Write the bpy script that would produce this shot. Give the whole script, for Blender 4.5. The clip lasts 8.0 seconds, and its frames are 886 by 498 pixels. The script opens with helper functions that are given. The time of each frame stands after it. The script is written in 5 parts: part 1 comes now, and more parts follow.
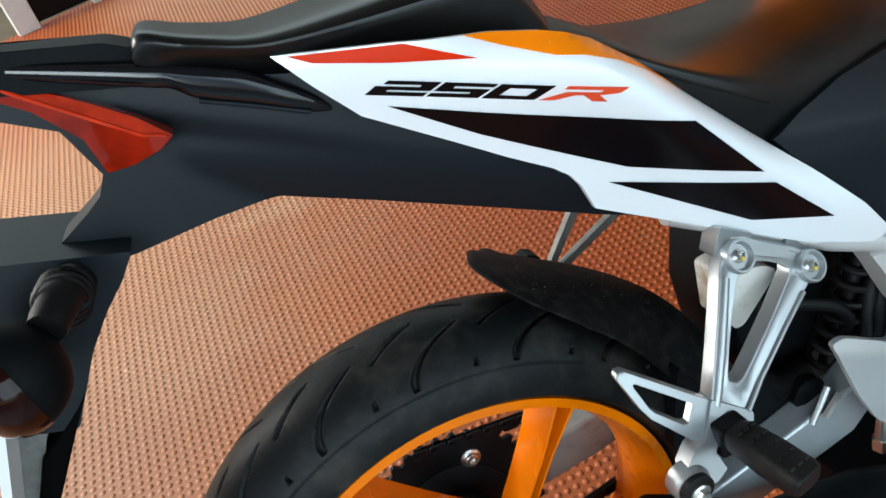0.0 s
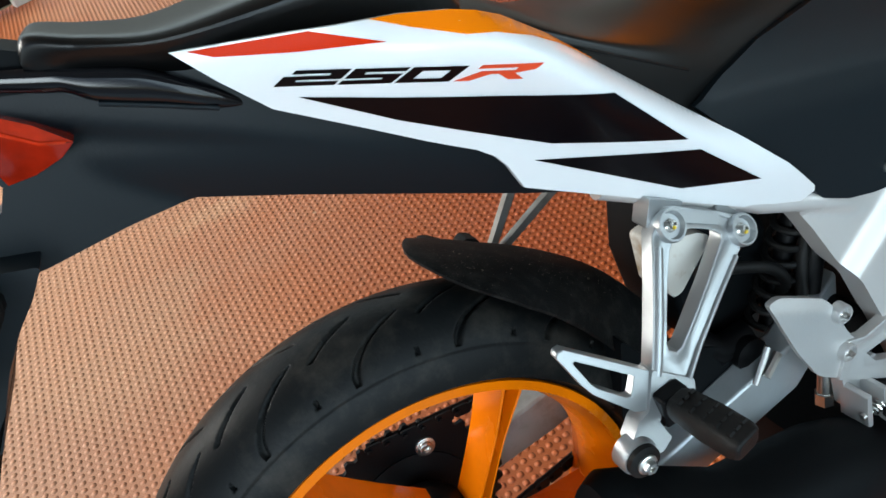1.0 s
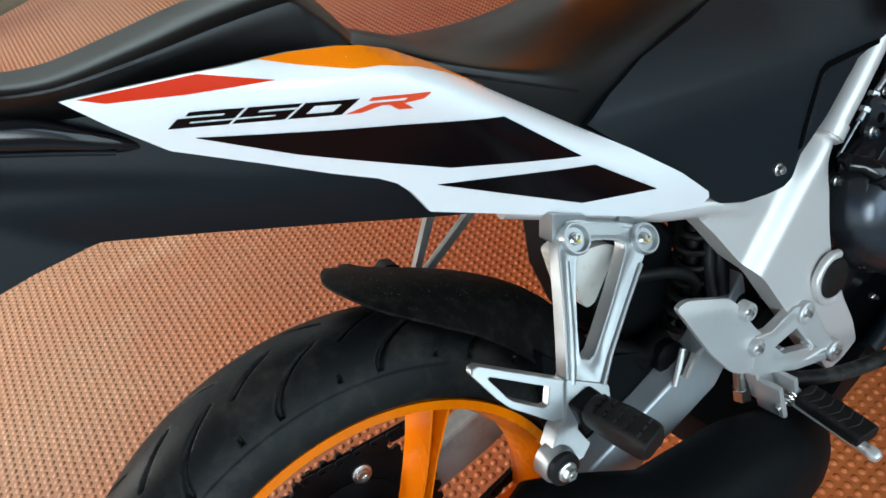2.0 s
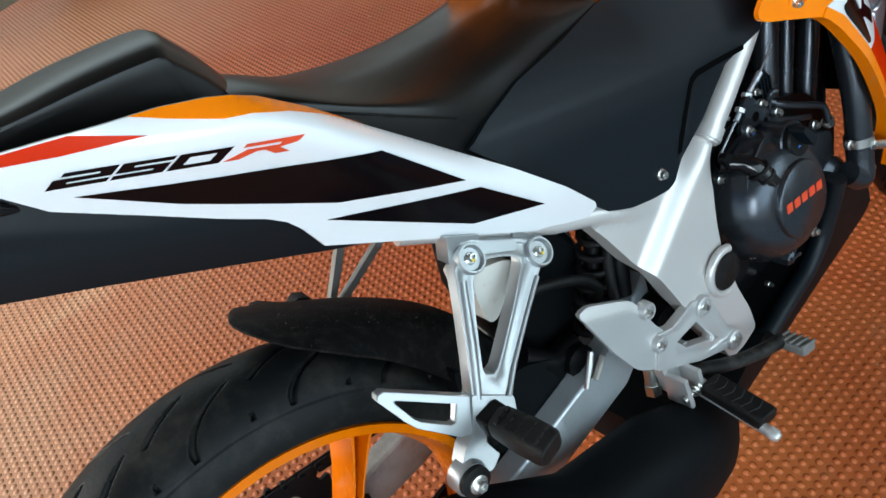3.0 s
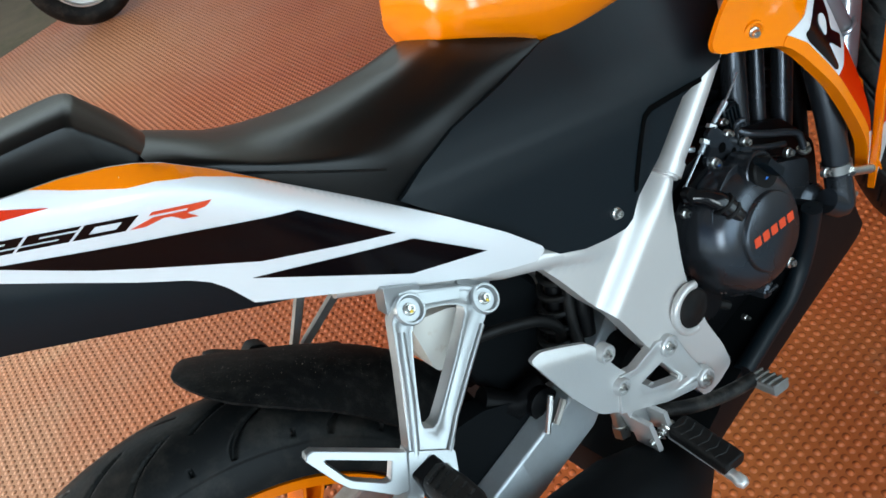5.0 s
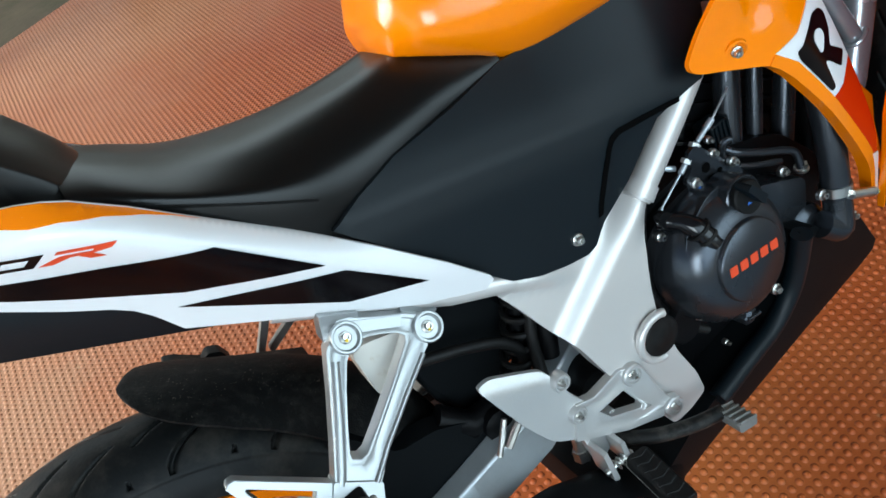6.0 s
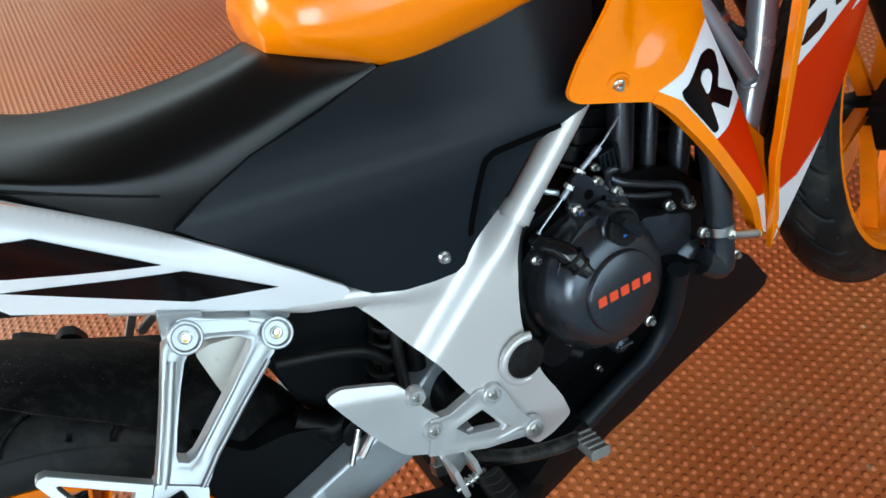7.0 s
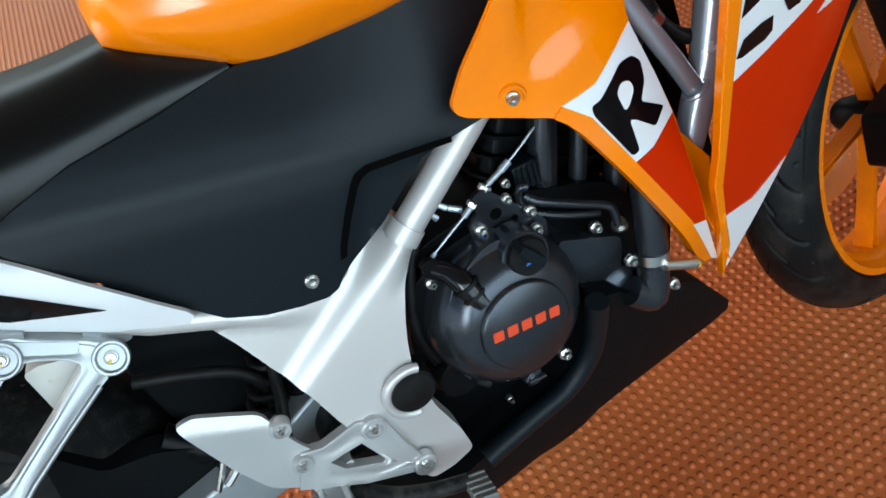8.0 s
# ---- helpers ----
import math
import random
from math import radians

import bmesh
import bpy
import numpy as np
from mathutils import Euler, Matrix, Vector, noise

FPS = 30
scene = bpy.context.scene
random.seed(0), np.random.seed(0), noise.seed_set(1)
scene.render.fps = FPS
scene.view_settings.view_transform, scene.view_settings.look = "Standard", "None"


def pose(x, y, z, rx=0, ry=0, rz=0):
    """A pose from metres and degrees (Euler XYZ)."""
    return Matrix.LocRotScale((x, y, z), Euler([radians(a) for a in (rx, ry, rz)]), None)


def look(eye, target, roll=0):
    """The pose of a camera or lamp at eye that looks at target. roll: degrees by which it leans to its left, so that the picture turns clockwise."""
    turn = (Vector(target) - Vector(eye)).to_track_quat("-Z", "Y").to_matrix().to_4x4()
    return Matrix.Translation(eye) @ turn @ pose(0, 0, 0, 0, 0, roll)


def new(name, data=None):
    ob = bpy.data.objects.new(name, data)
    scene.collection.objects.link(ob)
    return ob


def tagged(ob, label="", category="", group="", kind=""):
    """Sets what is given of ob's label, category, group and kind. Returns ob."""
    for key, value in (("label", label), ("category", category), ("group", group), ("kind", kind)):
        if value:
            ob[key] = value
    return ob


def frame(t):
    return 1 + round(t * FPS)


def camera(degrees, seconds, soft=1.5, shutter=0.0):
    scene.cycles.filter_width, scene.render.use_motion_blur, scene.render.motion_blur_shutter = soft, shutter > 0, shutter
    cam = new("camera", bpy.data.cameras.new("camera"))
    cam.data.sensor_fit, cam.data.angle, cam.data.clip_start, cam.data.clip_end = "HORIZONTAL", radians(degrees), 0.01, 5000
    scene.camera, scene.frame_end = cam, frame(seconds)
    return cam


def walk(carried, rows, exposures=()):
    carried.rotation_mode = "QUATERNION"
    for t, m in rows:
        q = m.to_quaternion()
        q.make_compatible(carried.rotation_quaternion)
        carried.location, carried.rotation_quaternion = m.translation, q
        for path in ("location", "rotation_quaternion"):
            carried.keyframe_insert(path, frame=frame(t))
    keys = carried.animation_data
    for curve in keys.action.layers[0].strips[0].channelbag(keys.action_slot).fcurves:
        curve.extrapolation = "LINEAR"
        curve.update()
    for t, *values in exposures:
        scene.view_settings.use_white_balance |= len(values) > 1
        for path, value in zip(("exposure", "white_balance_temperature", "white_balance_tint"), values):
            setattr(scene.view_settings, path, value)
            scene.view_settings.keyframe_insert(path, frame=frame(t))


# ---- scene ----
cam = camera(62.9, 8.0, soft=1.6)
ROWS = [
    (0.0, -0.0588, -0.3935, 1.0994, 48.04, 10.1, -23.8),
    (0.5, -0.049, -0.3918, 1.0946, 46.68, 10.14, -26.51),
    (1.0, -0.0343, -0.394, 1.089, 45.91, 10.98, -29.04),
    (1.5, -0.0171, -0.4098, 1.0915, 46.12, 10.74, -31.13),
    (1.7, -0.0150, -0.4135, 1.0895, 46.78, 10.96, -32.42),
    (2.8, 0.0195, -0.4545, 1.106, 46.54, 11.95, -39.78),
    (3.0, 0.0265, -0.46, 1.1047, 46.68, 12.23, -41.02),
    (3.5, 0.0390, -0.476, 1.106, 47.36, 13.12, -43.23),
    (4.0, 0.0568, -0.487, 1.1076, 47.55, 14.1, -43.48),
    (4.2, 0.0663, -0.4918, 1.1097, 47.34, 14.13, -42.57),
    (5.3, 0.1475, -0.4921, 1.1022, 47.55, 15.38, -38.40),
    (5.5, 0.1725, -0.493, 1.107, 46.48, 15.54, -37.13),
    (6.0, 0.2439, -0.5115, 1.1131, 45.26, 16.18, -34.94),
    (6.2, 0.2673, -0.5218, 1.1152, 44.58, 15.12, -33.42),
    (6.5, 0.3027, -0.5445, 1.1115, 44.86, 14.68, -32.63),
    (6.8, 0.3236, -0.5397, 1.1147, 42.85, 12.24, -31.90),
    (7.0, 0.3475, -0.541, 1.1052, 43.9, 10.33, -32.76),
    (7.2, 0.3792, -0.5377, 1.0968, 44.44, 9.47, -33.16),
    (7.5, 0.4315, -0.5388, 1.0802, 44.24, 10.55, -32.22),
    (7.7, 0.4768, -0.5311, 1.0717, 43.90, 10.31, -31.05),
    (8.0, 0.5362, -0.5322, 1.06, 41.42, 10.9, -27.7),
]
walk(cam, [(t, pose(x, y, z, rx, ry, rz)) for t, x, y, z, rx, ry, rz in ROWS], [(0.0, -0.08), (3.0, -0.04), (8.0, -0.03)])

# ---- light: daylight under an open shed ----
world = bpy.data.worlds.new("world")
scene.world = world
world.use_nodes = True
sky = world.node_tree.nodes.new("ShaderNodeTexSky")
sky.sky_type, sky.sun_disc = "NISHITA", False
sky.sun_elevation, sky.sun_rotation = radians(42), radians(150)
world.node_tree.links.new(sky.outputs[0], world.node_tree.nodes["Background"].inputs[0])
world.node_tree.nodes["Background"].inputs[1].default_value = 0.12
sun = new("sun", bpy.data.lights.new("sun", "SUN"))
sun.data.energy, sun.data.angle, sun.data.color = 2.5, radians(0.6), (1, 0.95, 0.86)
sun.matrix_world = look((0, 0, 10), (0 - 10 * math.cos(radians(42)) * math.sin(radians(150)), 10 - 10 * math.cos(radians(42)) * math.cos(radians(150)) - 10, 10 - 10 * math.sin(radians(42))))


def area(name, eye, target, sx, sy, power, col):
    d = bpy.data.lights.new(name, "AREA")
    d.shape, d.size, d.size_y, d.energy, d.color = "RECTANGLE", sx, sy, power, col
    ob = new(name, d)
    ob.matrix_world = look(eye, target)
    return ob


# area lamps added out of view, standing in for daylight from the sides
area("door_light", (-1.5, -2.2, 1.7), (0.4, 0, 0.6), 0.75, 1.15, 44, (0.80, 0.94, 1.0))
area("front_opening_light", (0.9, -2.2, 1.75), (0.5, 0, 0.4), 3.2, 1.5, 57, (0.66, 0.88, 1.0))
area("side_opening_light", (-3.2, 2.2, 2.0), (-0.3, 1.1, 0.0), 2.6, 1.6, 250, (1.0, 0.97, 0.90))
area("rear_opening_light", (0.6, 4.85, 2.3), (0.6, 0, 0.9), 5.4, 1.7, 34, (0.88, 1.0, 0.92))
area("left_opening_light", (-2.9, -0.4, 1.15), (0.5, -0.2, 0.9), 3.0, 1.6, 17, (0.74, 0.92, 1.0))


# ---- materials ----
def mat(name, col, rough=0.5, metal=0.0, var=0.12, scale=8.0, fine=180.0, bump=0.02, rvar=0.1, coat=0.0, dirt=None, dirt_amount=0.0, dirt_scale=5.0, spec=0.5):
    m = bpy.data.materials.new(name)
    m.use_nodes = True
    nt = m.node_tree
    b = nt.nodes["Principled BSDF"]
    N, L = nt.nodes.new, nt.links.new
    tc = N("ShaderNodeTexCoord")
    n1 = N("ShaderNodeTexNoise")
    n1.inputs["Scale"].default_value, n1.inputs["Detail"].default_value = scale, 6
    L(tc.outputs["Object"], n1.inputs["Vector"])
    n2 = N("ShaderNodeTexNoise")
    n2.inputs["Scale"].default_value, n2.inputs["Detail"].default_value = fine, 3
    L(tc.outputs["Object"], n2.inputs["Vector"])
    ramp = N("ShaderNodeMapRange")
    ramp.inputs[3].default_value, ramp.inputs[4].default_value = 1 - var, 1 + var
    L(n1.outputs["Fac"], ramp.inputs[0])
    hsv = N("ShaderNodeHueSaturation")
    hsv.inputs["Color"].default_value = (*col, 1)
    L(ramp.outputs[0], hsv.inputs["Value"])
    colour = hsv.outputs[0]
    if dirt:
        n3 = N("ShaderNodeTexNoise")
        n3.inputs["Scale"].default_value, n3.inputs["Detail"].default_value, n3.inputs["Roughness"].default_value = dirt_scale, 9, 0.7
        L(tc.outputs["Object"], n3.inputs["Vector"])
        r3 = N("ShaderNodeMapRange")
        r3.inputs[1].default_value, r3.inputs[2].default_value, r3.inputs[4].default_value = 0.48, 0.72, dirt_amount
        L(n3.outputs["Fac"], r3.inputs[0])
        mx = N("ShaderNodeMix")
        mx.data_type = "RGBA"
        L(r3.outputs[0], mx.inputs[0])
        L(colour, mx.inputs[6])
        mx.inputs[7].default_value = (*dirt, 1)
        colour = mx.outputs[2]
    L(colour, b.inputs["Base Color"])
    rr = N("ShaderNodeMapRange")
    rr.inputs[3].default_value, rr.inputs[4].default_value = max(rough - rvar, 0.02), min(rough + rvar, 1)
    L(n1.outputs["Fac"], rr.inputs[0])
    L(rr.outputs[0], b.inputs["Roughness"])
    b.inputs["Metallic"].default_value, b.inputs["Specular IOR Level"].default_value = metal, spec
    if coat:
        b.inputs["Coat Weight"].default_value, b.inputs["Coat Roughness"].default_value = coat, 0.04
    if bump:
        bp = N("ShaderNodeBump")
        bp.inputs["Strength"].default_value, bp.inputs["Distance"].default_value = bump, 0.002
        L(n2.outputs["Fac"], bp.inputs["Height"])
        L(bp.outputs[0], b.inputs["Normal"])
    return m


M_TYRE = mat("tyre_rubber", (0.0042, 0.0050, 0.0054), 0.50, var=0.3, scale=12, fine=260, bump=0.15, dirt=(0.055, 0.048, 0.040), dirt_amount=0.55, dirt_scale=16, spec=0.20)
M_RUBBER = mat("black_rubber", (0.005, 0.005, 0.005), 0.50, var=0.2, bump=0.1, dirt=(0.07, 0.065, 0.06), dirt_amount=0.2, dirt_scale=25, spec=0.20)
M_PLASTIC = mat("satin_black_plastic", (0.0022, 0.0058, 0.0085), 0.46, var=0.12, scale=5, fine=500, bump=0.05, rvar=0.06, spec=0.27)
M_PLASTIC_ROUGH = mat("dusty_black_plastic", (0.006, 0.006, 0.006), 0.55, var=0.25, scale=14, fine=350, bump=0.25, dirt=(0.15, 0.135, 0.115), dirt_amount=0.5, dirt_scale=22, spec=0.20)
M_HUGGER = mat("dusty_mudguard_plastic", (0.0034, 0.0035, 0.0036), 0.62, var=0.3, scale=14, fine=420, bump=0.35, dirt=(0.10, 0.092, 0.08), dirt_amount=0.20, dirt_scale=60, spec=0.14)
M_GRIT = mat("dry_sand", (0.22, 0.19, 0.15), 0.9, var=0.3, scale=200, bump=0.0)
M_GLOSS = mat("glossy_black_plastic", (0.004, 0.004, 0.005), 0.14, var=0.1, bump=0.0, rvar=0.04, spec=0.40)
M_VINYL = mat("black_seat_vinyl", (0.0024, 0.0025, 0.0025), 0.31, var=0.15, scale=6, fine=900, bump=0.05, rvar=0.06, spec=0.36)
M_WHITE = mat("pearl_white_paint", (0.80, 0.81, 0.82), 0.22, var=0.03, scale=3, bump=0.0, rvar=0.05, coat=0.15)
M_ORANGE = mat("orange_paint", (1.0, 0.235, 0.0), 0.19, var=0.03, scale=3, bump=0.0, rvar=0.03, spec=0.42, coat=0.2)
M_RIM = mat("orange_wheel_paint", (0.80, 0.175, 0.0005), 0.26, var=0.08, scale=9, bump=0.02, coat=0.12, dirt=(0.12, 0.05, 0.01), dirt_amount=0.2, dirt_scale=12, spec=0.25)
M_RED = mat("red_paint", (0.60, 0.024, 0.001), 0.25, var=0.05, scale=3, bump=0.0, rvar=0.03, spec=0.04)
M_DECAL = mat("black_decal", (0.003, 0.0022, 0.003), 0.2, var=0.1, bump=0.0, rvar=0.04, spec=0.12)
M_SILVER = mat("silver_paint", (0.64, 0.615, 0.595), 0.34, metal=0.45, var=0.05, scale=6, fine=600, bump=0.02, rvar=0.06)
M_CAST = mat("cast_aluminium", (0.55, 0.545, 0.535), 0.33, metal=0.5, var=0.08, scale=18, fine=420, bump=0.10)
M_BRACKET = mat("satin_aluminium", (0.43, 0.445, 0.45), 0.35, metal=0.8, var=0.08, scale=18, fine=420, bump=0.06)
M_ARM = mat("brushed_swingarm_alloy", (0.50, 0.54, 0.56), 0.34, metal=0.5, var=0.08, scale=7, fine=300, bump=0.03, dirt=(0.16, 0.15, 0.14), dirt_amount=0.25, dirt_scale=10)
M_STEEL = mat("zinc_steel", (0.62, 0.61, 0.58), 0.3, metal=1.0, var=0.15, scale=40, bump=0.03)
M_ENGINE = mat("charcoal_engine_paint", (0.060, 0.066, 0.076), 0.27, metal=0.8, var=0.12, scale=10, fine=500, bump=0.04, spec=0.50)
M_DARK = mat("dark_engine_casting", (0.0024, 0.0025, 0.003), 0.42, var=0.3, scale=20, bump=0.12, spec=0.15)
M_LENS = mat("red_lamp_lens", (0.50, 0.026, 0.005), 0.09, var=0.7, scale=60, bump=0.0, coat=0.9)
M_SMOKE = mat("dark_indicator_lens", (0.012, 0.002, 0.001), 0.10, var=0.1, bump=0.0, spec=0.22)
M_TANKPLASTIC = mat("milky_reservoir_plastic", (0.62, 0.60, 0.55), 0.4, var=0.12, scale=16, dirt=(0.30, 0.16, 0.05), dirt_amount=1.0, dirt_scale=24)
M_BELLY = mat("matt_black_plastic", (0.0032, 0.0042, 0.0050), 0.62, var=0.15, scale=6, fine=450, bump=0.08, spec=0.10)
# dead black for the shade inside gaps and holes, and for the mudguard rib
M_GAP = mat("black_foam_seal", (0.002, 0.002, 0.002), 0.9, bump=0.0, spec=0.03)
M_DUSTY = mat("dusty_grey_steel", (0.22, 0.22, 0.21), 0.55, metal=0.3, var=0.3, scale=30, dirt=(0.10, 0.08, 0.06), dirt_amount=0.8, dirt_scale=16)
M_FRAMETUBE = mat("grey_frame_paint", (0.46, 0.50, 0.54), 0.24, metal=0.6, var=0.08, scale=14, bump=0.02)
M_AMBER = mat("amber_reflector", (0.80, 0.30, 0.01), 0.15, var=0.1, scale=60, bump=0.0, coat=0.6)
M_LENSDARK = mat("deep_red_lamp_lens", (0.26, 0.012, 0.003), 0.10, var=0.8, scale=40, bump=0.0, coat=0.2, spec=0.3)
M_BLUE = mat("blue_mark", (0.03, 0.16, 0.55), 0.4)
M_YELLOW = mat("yellow_mark", (0.75, 0.52, 0.02), 0.4)
M_REDMARK = mat("red_badge_paint", (0.75, 0.07, 0.02), 0.35, bump=0.0)
M_PLATE = mat("white_plate_edge", (0.75, 0.75, 0.74), 0.5)
M_PAINTEDSTEEL = mat("worn_white_painted_steel", (0.62, 0.64, 0.62), 0.5, dirt=(0.3, 0.26, 0.2), dirt_amount=0.5, dirt_scale=6)
M_SHED = mat("corrugated_roof_steel", (0.16, 0.165, 0.17), 0.5, var=0.2, scale=2)
# bluish tint chosen for the cool light it reflects into the black plastic
M_APRON = mat("worn_concrete", (0.15, 0.195, 0.23), 0.7, var=0.2, scale=2, fine=90, bump=0.3)
M_PLASTER = mat("cement_plaster", (0.42, 0.40, 0.37), 0.8, var=0.15, scale=3)


def floor_material(name, relief):
    """Terracotta studded sheet: square lattice of round studs, dust, scuffs and painted light."""
    m = bpy.data.materials.new(name)
    m.use_nodes = True
    nt = m.node_tree
    b = nt.nodes["Principled BSDF"]
    N, L = nt.nodes.new, nt.links.new
    tc = N("ShaderNodeTexCoord")
    sc = N("ShaderNodeVectorMath"); sc.operation = "SCALE"; sc.inputs[3].default_value = 1 / PITCH
    L(tc.outputs["Object"], sc.inputs[0])
    fr = N("ShaderNodeVectorMath"); fr.operation = "FRACTION"
    L(sc.outputs[0], fr.inputs[0])
    sb = N("ShaderNodeVectorMath"); sb.operation = "SUBTRACT"; sb.inputs[1].default_value = (0.5, 0.5, 0)
    L(fr.outputs[0], sb.inputs[0])
    ml = N("ShaderNodeVectorMath"); ml.operation = "MULTIPLY"; ml.inputs[1].default_value = (1, 1, 0)
    L(sb.outputs[0], ml.inputs[0])
    ln = N("ShaderNodeVectorMath"); ln.operation = "LENGTH"
    L(ml.outputs[0], ln.inputs[0])
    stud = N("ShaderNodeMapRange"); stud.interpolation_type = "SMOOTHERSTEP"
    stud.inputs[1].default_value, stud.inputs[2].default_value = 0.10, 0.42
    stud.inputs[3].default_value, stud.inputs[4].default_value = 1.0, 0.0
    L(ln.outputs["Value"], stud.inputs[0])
    fine = N("ShaderNodeTexNoise"); fine.inputs["Scale"].default_value = 260
    L(tc.outputs["Object"], fine.inputs["Vector"])
    hh = N("ShaderNodeMath"); hh.operation = "MULTIPLY_ADD"; hh.inputs[1].default_value = 0.10
    L(fine.outputs["Fac"], hh.inputs[0]); L(stud.outputs[0], hh.inputs[2])
    bp = N("ShaderNodeBump"); bp.inputs["Strength"].default_value = 1.0; bp.inputs["Distance"].default_value = relief
    L(hh.outputs[0], bp.inputs["Height"])
    L(bp.outputs[0], b.inputs["Normal"])
    big = N("ShaderNodeTexNoise"); big.inputs["Scale"].default_value, big.inputs["Detail"].default_value, big.inputs["Roughness"].default_value = 2.2, 8, 0.62
    L(tc.outputs["Object"], big.inputs["Vector"])
    cr = N("ShaderNodeValToRGB")
    cr.color_ramp.elements[0].position, cr.color_ramp.elements[0].color = 0.30, (0.40, 0.072, 0.013, 1)
    cr.color_ramp.elements[1].position, cr.color_ramp.elements[1].color = 0.72, (0.50, 0.130, 0.032, 1)
    L(big.outputs["Fac"], cr.inputs[0])
    dust = N("ShaderNodeTexNoise"); dust.inputs["Scale"].default_value, dust.inputs["Detail"].default_value, dust.inputs["Roughness"].default_value = 5.5, 10, 0.72
    L(tc.outputs["Object"], dust.inputs["Vector"])
    dr = N("ShaderNodeMapRange"); dr.inputs[1].default_value, dr.inputs[2].default_value, dr.inputs[4].default_value = 0.55, 0.78, 0.4
    L(dust.outputs["Fac"], dr.inputs[0])
    mx = N("ShaderNodeMix"); mx.data_type = "RGBA"; mx.inputs[7].default_value = (0.26, 0.16, 0.08, 1)
    L(dr.outputs[0], mx.inputs[0]); L(cr.outputs[0], mx.inputs[6])
    # lit stud tops and shaded ground between them are put into the colour
    grit_and_stud_light = N("ShaderNodeMapRange"); grit_and_stud_light.inputs[3].default_value, grit_and_stud_light.inputs[4].default_value = 0.88, 1.15
    L(stud.outputs[0], grit_and_stud_light.inputs[0])
    base = mx.outputs[2]
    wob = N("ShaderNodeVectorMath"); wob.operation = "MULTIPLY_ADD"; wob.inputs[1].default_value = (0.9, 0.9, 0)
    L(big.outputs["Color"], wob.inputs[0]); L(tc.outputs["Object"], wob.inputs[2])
    # small pools paint sun patches; broad ones paint far sky sheen, one dust
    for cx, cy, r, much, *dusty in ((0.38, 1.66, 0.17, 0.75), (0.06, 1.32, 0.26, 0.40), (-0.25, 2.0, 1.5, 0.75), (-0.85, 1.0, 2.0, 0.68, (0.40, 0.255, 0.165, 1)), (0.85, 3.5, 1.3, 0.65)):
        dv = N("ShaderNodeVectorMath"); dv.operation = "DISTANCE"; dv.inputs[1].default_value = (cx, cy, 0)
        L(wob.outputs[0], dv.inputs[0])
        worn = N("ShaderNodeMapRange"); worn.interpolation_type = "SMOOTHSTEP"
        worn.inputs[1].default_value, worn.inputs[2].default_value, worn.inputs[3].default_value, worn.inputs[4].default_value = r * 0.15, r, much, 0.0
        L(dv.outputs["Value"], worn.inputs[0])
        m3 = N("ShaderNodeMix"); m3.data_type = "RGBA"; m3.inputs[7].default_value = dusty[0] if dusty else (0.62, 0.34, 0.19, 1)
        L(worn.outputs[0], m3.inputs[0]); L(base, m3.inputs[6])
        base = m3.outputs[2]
    speck = N("ShaderNodeTexVoronoi"); speck.inputs["Scale"].default_value = 9.0
    L(tc.outputs["Object"], speck.inputs["Vector"])
    sp = N("ShaderNodeMapRange"); sp.inputs[1].default_value, sp.inputs[2].default_value, sp.inputs[3].default_value, sp.inputs[4].default_value = 0.035, 0.055, 0.6, 0.0
    L(speck.outputs["Distance"], sp.inputs[0])
    m4 = N("ShaderNodeMix"); m4.data_type = "RGBA"; m4.inputs[7].default_value = (0.55, 0.36, 0.22, 1)
    L(sp.outputs[0], m4.inputs[0]); L(base, m4.inputs[6])
    hs = N("ShaderNodeHueSaturation"); L(m4.outputs[2], hs.inputs["Color"]); L(grit_and_stud_light.outputs[0], hs.inputs["Value"])
    L(hs.outputs[0], b.inputs["Base Color"])
    rg = N("ShaderNodeMapRange"); rg.inputs[3].default_value, rg.inputs[4].default_value = 0.34, 0.60
    b.inputs["Specular IOR Level"].default_value = 0.34
    L(dust.outputs["Fac"], rg.inputs[0]); L(rg.outputs[0], b.inputs["Roughness"])
    return m


PITCH = 0.0172
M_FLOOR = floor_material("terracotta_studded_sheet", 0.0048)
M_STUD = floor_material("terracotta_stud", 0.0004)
M_SOIL = mat("trodden_soil", (0.13, 0.105, 0.065), 0.9, var=0.4, scale=5, fine=40, bump=0.8, dirt=(0.06, 0.07, 0.03), dirt_amount=0.7, dirt_scale=3)


# ---- mesh helpers ----
def finish(me, sharp):
    for p in me.polygons:
        p.use_smooth = True
    me.set_sharp_from_angle(angle=radians(sharp))


def part(name, bm, material, parent, label="", sharp=38, bevel=0.0):
    me = bpy.data.meshes.new(name)
    bmesh.ops.recalc_face_normals(bm, faces=bm.faces[:])
    bm.to_mesh(me)
    bm.free()
    me.materials.append(material)
    finish(me, sharp)
    ob = new(name, me)
    ob.parent = parent
    if bevel:
        md = ob.modifiers.new("bevel", "BEVEL")
        md.width, md.segments, md.limit_method, md.angle_limit, md.harden_normals = bevel, 3, "ANGLE", radians(40), False
    return tagged(ob, label)


